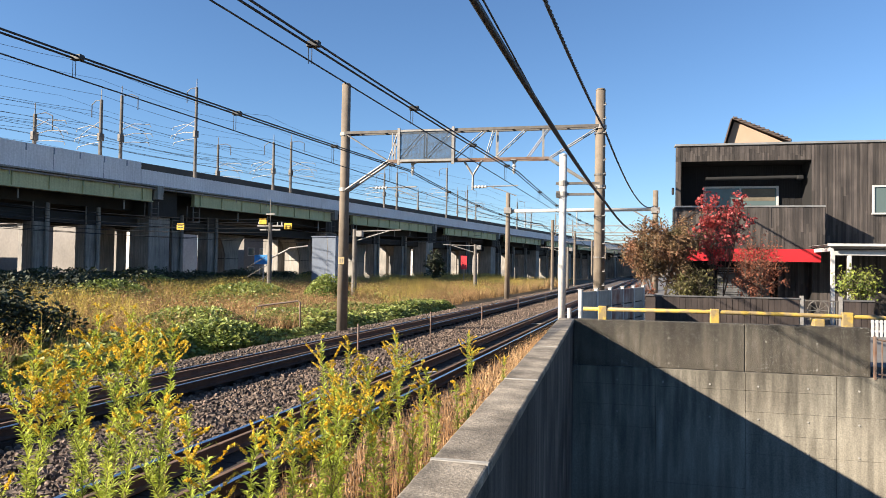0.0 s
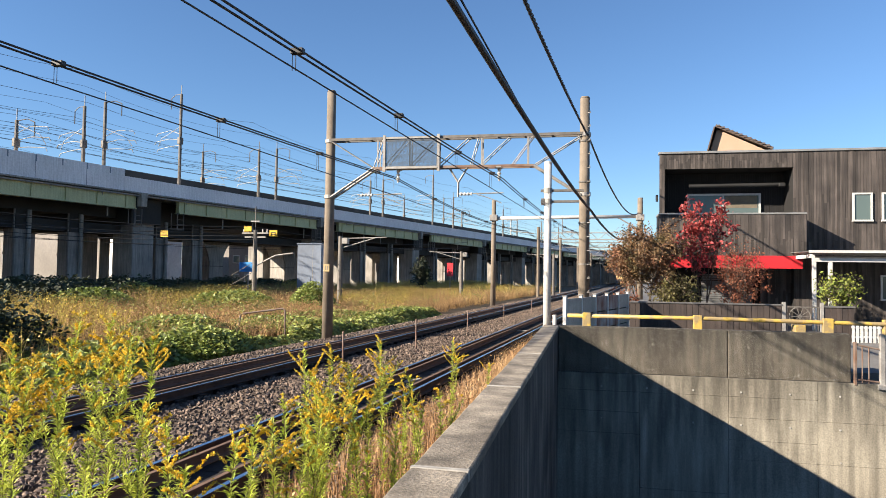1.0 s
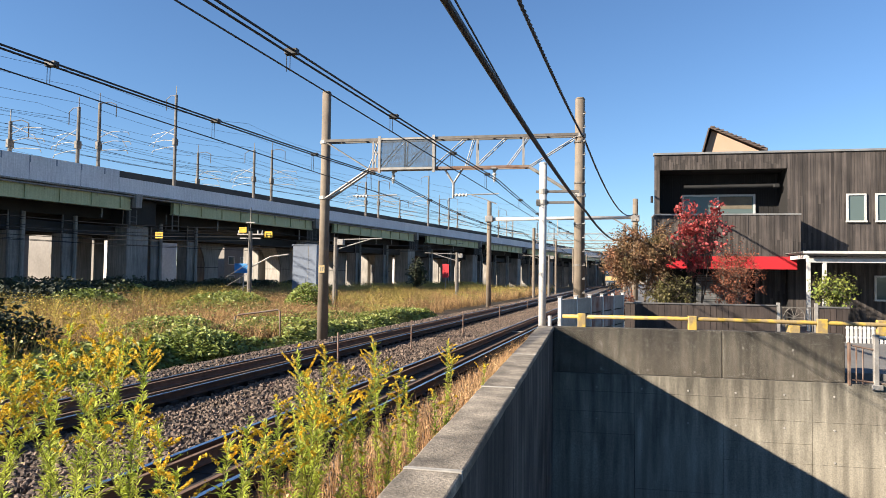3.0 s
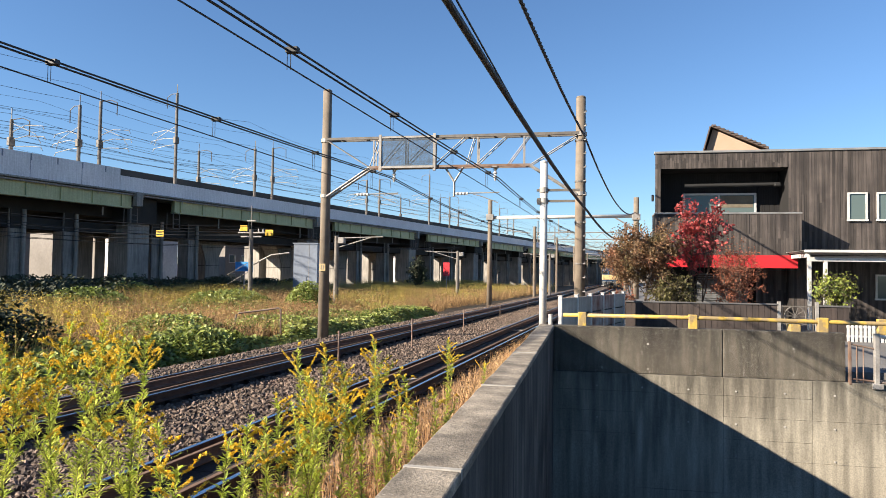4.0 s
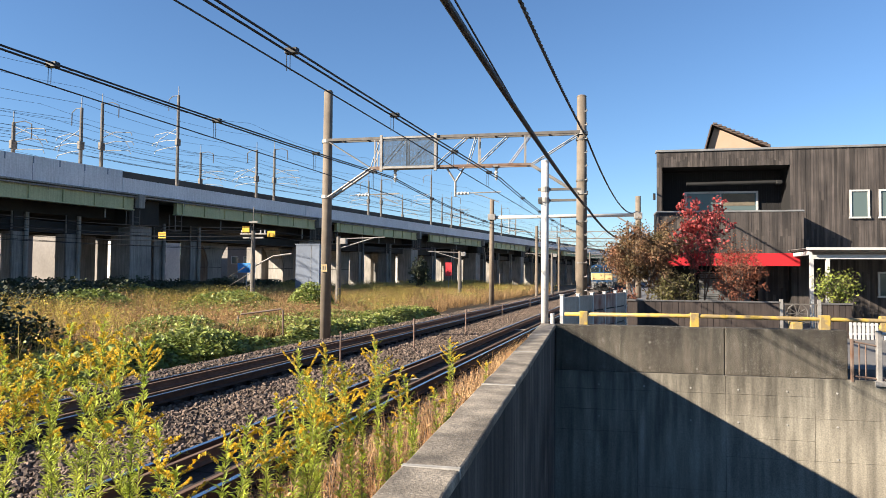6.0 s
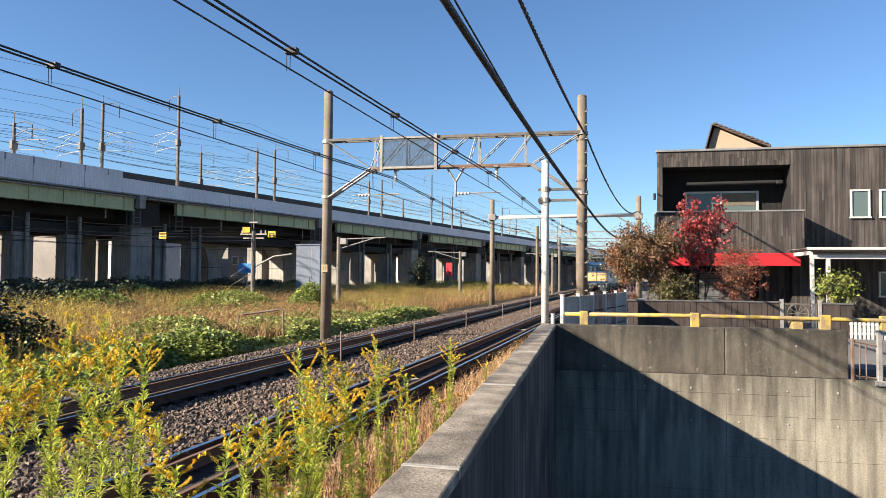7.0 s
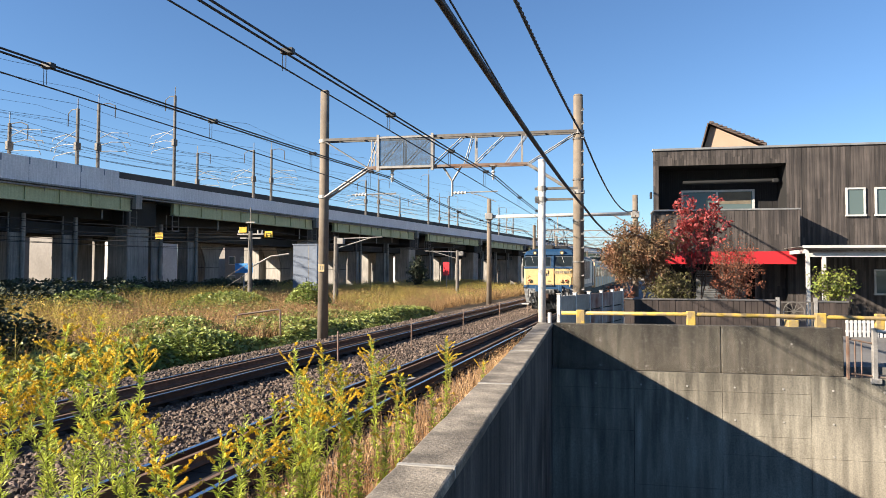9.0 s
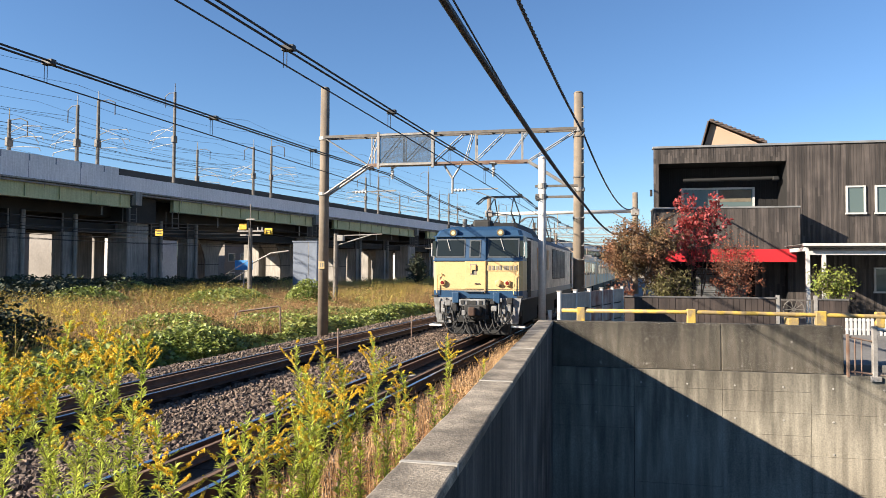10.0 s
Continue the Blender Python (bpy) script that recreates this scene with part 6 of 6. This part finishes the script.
def build_field():
    def at_field(rng, y0, y1, near, power=1.4):
        y = y0 + (y1 - y0) * rng.random() ** power
        edge = track_x(y) - 8.6 - 1.2 * noise.noise((y * 0.25, 3.0, 0.0))
        far = -39 + 0.2345 * (y - 39)
        x = edge - (edge - far) * rng.random() ** near
        return x, y

    def dry(rng):
        x, y = at_field(rng, 9, 110, 1.1)
        h = 0.9 + 0.45 * noise.noise((x * 0.15, y * 0.15, 1.0)) + 0.35 * noise.noise((x * 0.7, y * 0.7, 3.0))
        return x, y, field_z(x, y), max(0.3, h)

    def gold(rng):
        x, y = at_field(rng, 12, 120, 0.75)
        if noise.noise((x * 0.12, y * 0.09, 5.0)) < -0.05:
            return None
        h = 1.25 + 0.4 * noise.noise((x * 0.2, y * 0.2, 2.0)) + 0.3 * noise.noise((x * 0.8, y * 0.8, 6.0))
        return x, y, field_z(x, y), h

    def fluff(rng):
        x, y = at_field(rng, 10, 110, 0.95)
        h = 0.95 + 0.45 * noise.noise((x * 0.15, y * 0.15, 1.0))
        return x, y, field_z(x, y) + h * rng.uniform(0.35, 1.02), 1.0

    def gold_tip(rng):
        x, y = at_field(rng, 12, 120, 0.75)
        if noise.noise((x * 0.12, y * 0.09, 5.0)) < 0.0:
            return None
        h = 1.25 + 0.4 * noise.noise((x * 0.2, y * 0.2, 2.0))
        return x, y, field_z(x, y) + h * rng.uniform(0.6, 1.0), 1.0
    blades("dry_grass", 34000, dry, FIELD_DRY, "rust-brown dry grass covering the field", bladed=5, seed=1, wide=0.007, curve=0.6)
    blades("golden_weeds", 13000, gold, FIELD_GOLD, "yellow-green tall weeds across the field", bladed=5, seed=2, wide=0.008, curve=0.5)
    leaves("dry_seed_heads", 150000, fluff, FIELD_DRY, "brown seed heads over the dry field grass", 0.06, 3)
    leaves("golden_seed_heads", 80000, gold_tip, FIELD_GOLD, "golden seed plumes of the field weeds", 0.065, 4)

    # kudzu-like vines along the verge and in mounds
    def mound(x, y):
        return 0.55 + 0.3 * noise.noise((x * 0.35, y * 0.35, 8.0))

    def verge(rng):
        y = 8 + 34 * rng.random() ** 1.2
        u = rng.uniform(-11.5, -7.3)
        x = track_x(y) + u
        if noise.noise((x * 0.3, y * 0.22, 11.0)) < -0.34 - 0.012 * (y - 24):
            return None
        top = mound(x, y) * min(1, (-7.2 - u) * 1.2)
        return x, y, -0.5 + top * rng.uniform(0.5, 1.0), 1.0

    mound_list = [(-18.5, 33, 2.4, 1.3), (-15.5, 37.5, 1.3, 1.9), (-20, 38, 1.8, 1.2), (-24, 30, 2.2, 1.3), (-13.5, 21, 2.0, 1.0), (-26, 36, 2.0, 1.4), (-11.5, 19, 1.6, 0.9)]

    def mounds(rng):
        cx, cy, rr, hh = mound_list[rng.integers(len(mound_list))]
        a, r = rng.uniform(0, 6.28), rr * math.sqrt(rng.random())
        x, y = cx + r * math.cos(a), cy + r * math.sin(a) * 1.2
        z = field_z(x, y) + hh * (1 - 0.6 * (r / rr) ** 2) * rng.uniform(0.75, 1.05) + 0.15 * noise.noise((x, y, 0))
        return x, y, z, 1.1
    def scatter(rng):
        x, y = at_field(rng, 10, 100, 0.9)
        if noise.noise((x * 0.22, y * 0.16, 21.0)) < 0.08:
            return None
        return x, y, field_z(x, y) + (0.85 + 0.3 * noise.noise((x * 0.6, y * 0.6, 4.0))) * rng.uniform(0.5, 1.1), 1.0
    leaves("field_greens", 45000, scatter, VINE, "green weed leaves scattered through the dry field", 0.09, 15)
    leaves("verge_vines", 32000, verge, VINE, "green vines creeping along the track verge", 0.19, 5)
    leaves("yellow_vines", 16000, verge, VINE_PALE, "yellowing vine leaves along the track verge", 0.11, 6)
    leaves("vine_mounds", 16000, mounds, VINE, "green vine mounds in the field", 0.13, 7)

    # dry straw between wall and rails
    def straw(rng):
        y = 2.2 + 22 * rng.random() ** 1.3
        lo, hi = track_x(y) + 1.0, WALL_X - 0.35
        if hi - lo < 0.1:
            return None
        x = hi - (hi - lo) * rng.random() ** 1.5
        h = 0.35 + 0.3 * rng.random() + 0.15 * noise.noise((x, y, 4))
        return x, y, -0.4, h
    blades("dry_straw", 7500, straw, STRAW, "dry orange straw between the wall and the rails", bladed=4, seed=9, wide=0.0035, curve=0.3)

    def straw_leaf(rng):
        s = straw(rng)
        return None if s is None else (s[0], s[1], s[2] + s[3] * rng.uniform(0.2, 1.0), 1.0)
    leaves("straw_litter", 7000, straw_leaf, STRAW, "dry curled leaves on the straw", 0.04, 10)

    # undergrowth at the foot of the viaduct, its shade put into the leaf colour
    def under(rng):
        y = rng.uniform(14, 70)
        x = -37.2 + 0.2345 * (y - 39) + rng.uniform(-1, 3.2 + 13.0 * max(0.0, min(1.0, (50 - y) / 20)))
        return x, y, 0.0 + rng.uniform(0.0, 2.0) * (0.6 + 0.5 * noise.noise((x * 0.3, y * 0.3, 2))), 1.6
    leaves("undergrowth", 48000, under, FOREST, "undergrowth at the foot of the viaduct, leaves coloured dark for shade", 0.13, 12)

    # weed belt added in the dark leaf, standing in for shaded ground
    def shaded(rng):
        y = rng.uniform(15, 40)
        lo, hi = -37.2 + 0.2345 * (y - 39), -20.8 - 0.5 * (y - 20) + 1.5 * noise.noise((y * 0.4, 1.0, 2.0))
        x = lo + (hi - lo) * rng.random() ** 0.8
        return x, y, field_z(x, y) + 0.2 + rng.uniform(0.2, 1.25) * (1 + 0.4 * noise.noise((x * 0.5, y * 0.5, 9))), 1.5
    leaves("shaded_weeds", 14000, shaded, FOREST, "broad-leaved weeds towards the viaduct, coloured dark for shade", 0.12, 16)

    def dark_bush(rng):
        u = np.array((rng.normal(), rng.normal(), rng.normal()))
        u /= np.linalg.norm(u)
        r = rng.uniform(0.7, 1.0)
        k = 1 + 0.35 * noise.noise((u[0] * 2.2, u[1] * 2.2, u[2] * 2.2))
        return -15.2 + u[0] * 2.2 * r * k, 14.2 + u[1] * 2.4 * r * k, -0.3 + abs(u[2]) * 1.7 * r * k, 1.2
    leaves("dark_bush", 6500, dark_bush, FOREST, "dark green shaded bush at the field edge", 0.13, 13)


# ---- what lies behind the viaduct ----
def build_background():
    D = math.atan(0.2345)
    spec = [(-20, -34, 7, 12, 7.5, BUILDING), (-6, -30, 6, 10, 6.5, BUILDING_DARK), (6, -32, 6, 12, 7.5, BUILDING), (18, -28, 5, 9, 6.5, BUILDING_DARK), (28, -30, 7, 12, 7.5, BUILDING_DARK), (40, -30, 7, 9, 7.5, BUILDING),
            (50, -26, 14, 9, 6.5, BUILDING_DARK), (70, -24, 12, 9, 6, BUILDING), (90, -28, 16, 9, 6, BUILDING_DARK), (115, -25, 16, 10, 6.5, BUILDING), (145, -26, 20, 10, 6.5, BUILDING)]
    for i, (along, across, w, d, h, mat) in enumerate(spec):
        b = thing("distant_building", VIA @ pose(across, along, -0.5), "low pale building seen between the viaduct columns", "building", "buildings behind the viaduct")
        w *= 0.68
        part("wall", boxed(-d, 0, 0, w, 0, h), mat, b)
        part("roof", boxed(-d - 0.4, 0.4, -0.4, w + 0.4, h, h + 0.35), BUILDING_DARK, b)
        for k in range(int(w / 2.6)):
            for z in (1.0, 3.8):
                win = part("window", boxed(0.0, 0.05, 0.8 + k * 2.6, 2.2 + k * 2.6, z, z + 1.2), WHITE, b)
                part("pane", boxed(0.05, 0.06, 0.88 + k * 2.6, 2.12 + k * 2.6, z + 0.08, z + 1.12), PANE, win)
    s = thing("equipment_cabin", pose(-21.7, 51.7, -0.5), "blue-grey equipment cabin before the viaduct", "cabin")
    part("wall", boxed(-0.6, 1.35, -1.0, 1.2, 0, 4.75), BLUEGREY, s)
    part("roof", boxed(-0.66, 1.41, -1.06, 1.26, 4.75, 4.83), BLUEGREY, s)
    part("wall_seam", boxed(0.66, 0.69, -1.012, -1.0, 0.1, 4.7), STEEL, s)
    part("door", boxed(-0.3, 0.5, -1.03, -1.0, 0.1, 2.2), BLUEGREY, s)
    for x, y, z, w, h, mat, lab in ((-24.5, 47.0, 2.4, 0.7, 0.35, SIGN_BLUE, "blue street sign"), (-15.2, 76, 2.6, 0.35, 0.75, SIGN_RED, "red shop sign")):
        s = thing("street_sign", pose(x, y, -0.5), lab + " on a post beneath the viaduct", "sign")
        part("post", tubed([(0, 0, 0), (0, 0, z + h + 0.5)], 0.05, 8), STEEL, s)
        part("board", boxed(-w, w, -0.06, -0.02, z + 0.5 - h, z + 0.5 + h), mat, s)
    build_tree("round_tree", pose(-18.0, 74, -0.5), "dark evergreen tree between the viaduct columns", FOREST, 4.5, ((0, 3.0), (1.3, 1.6)), 3500, 0.22, 4, 21)
    # wooded and built-up skyline closing the distance
    rng = np.random.default_rng(5)
    for i in range(36):
        a = radians(-80 + i * 7.0 if i < 26 else 110 + (i - 26) * 14)
        R = 420 + 60 * rng.random()
        x, y = R * math.sin(a), R * math.cos(a)
        b = thing("skyline_building", pose(x, y, -0.5, 0, 0, -math.degrees(a)), "hazy low building on the skyline", "building", "skyline buildings")
        w, h = rng.uniform(14, 26), rng.uniform(5, 9)
        part("wall", boxed(-w, w, -6, 6, 0, h), BUILDING if i % 2 else BUILDING_DARK, b)
        part("roof", boxed(-w - 1, w + 1, -7, 7, h, h + 0.8), BUILDING_DARK, b)


# ---- build ----
build_ground()
build_cutting()
build_guard_rail()
build_side_fence()
build_tracks()
build_viaduct()
build_viaduct_overhead()
build_gantry()
build_mesh_panel()
build_pole_white()
build_far_gantries()
build_wires()
build_sign_pole()
build_markers()
build_house()
build_pergola()
build_garden()
build_trees()
build_background()
loco = build_loco()
coach = build_coach()
coaches = [coach] + [copy_thing(coach, pose(0, 0, 0)) for _ in range(6)]
build_weeds()
build_field()
build_stones()


def motions():
    """The train runs at a steady 17.5 m/s along the near track."""
    turn = -math.degrees(math.atan(0.07))
    c = math.cos(math.atan(0.07))

    def rows(back):
        out = []
        for k in range(21):
            t = k * 0.5
            y = 20.55 + 17.5 * (10 - t) + back * c
            out.append((t, pose(track_x(y, -0.12), y, 0, 0, 0, turn)))
        return out
    walk(loco, rows(0))
    for i, w in enumerate(coaches):
        walk(w, rows(18.4 + 20.0 * i))


motions()
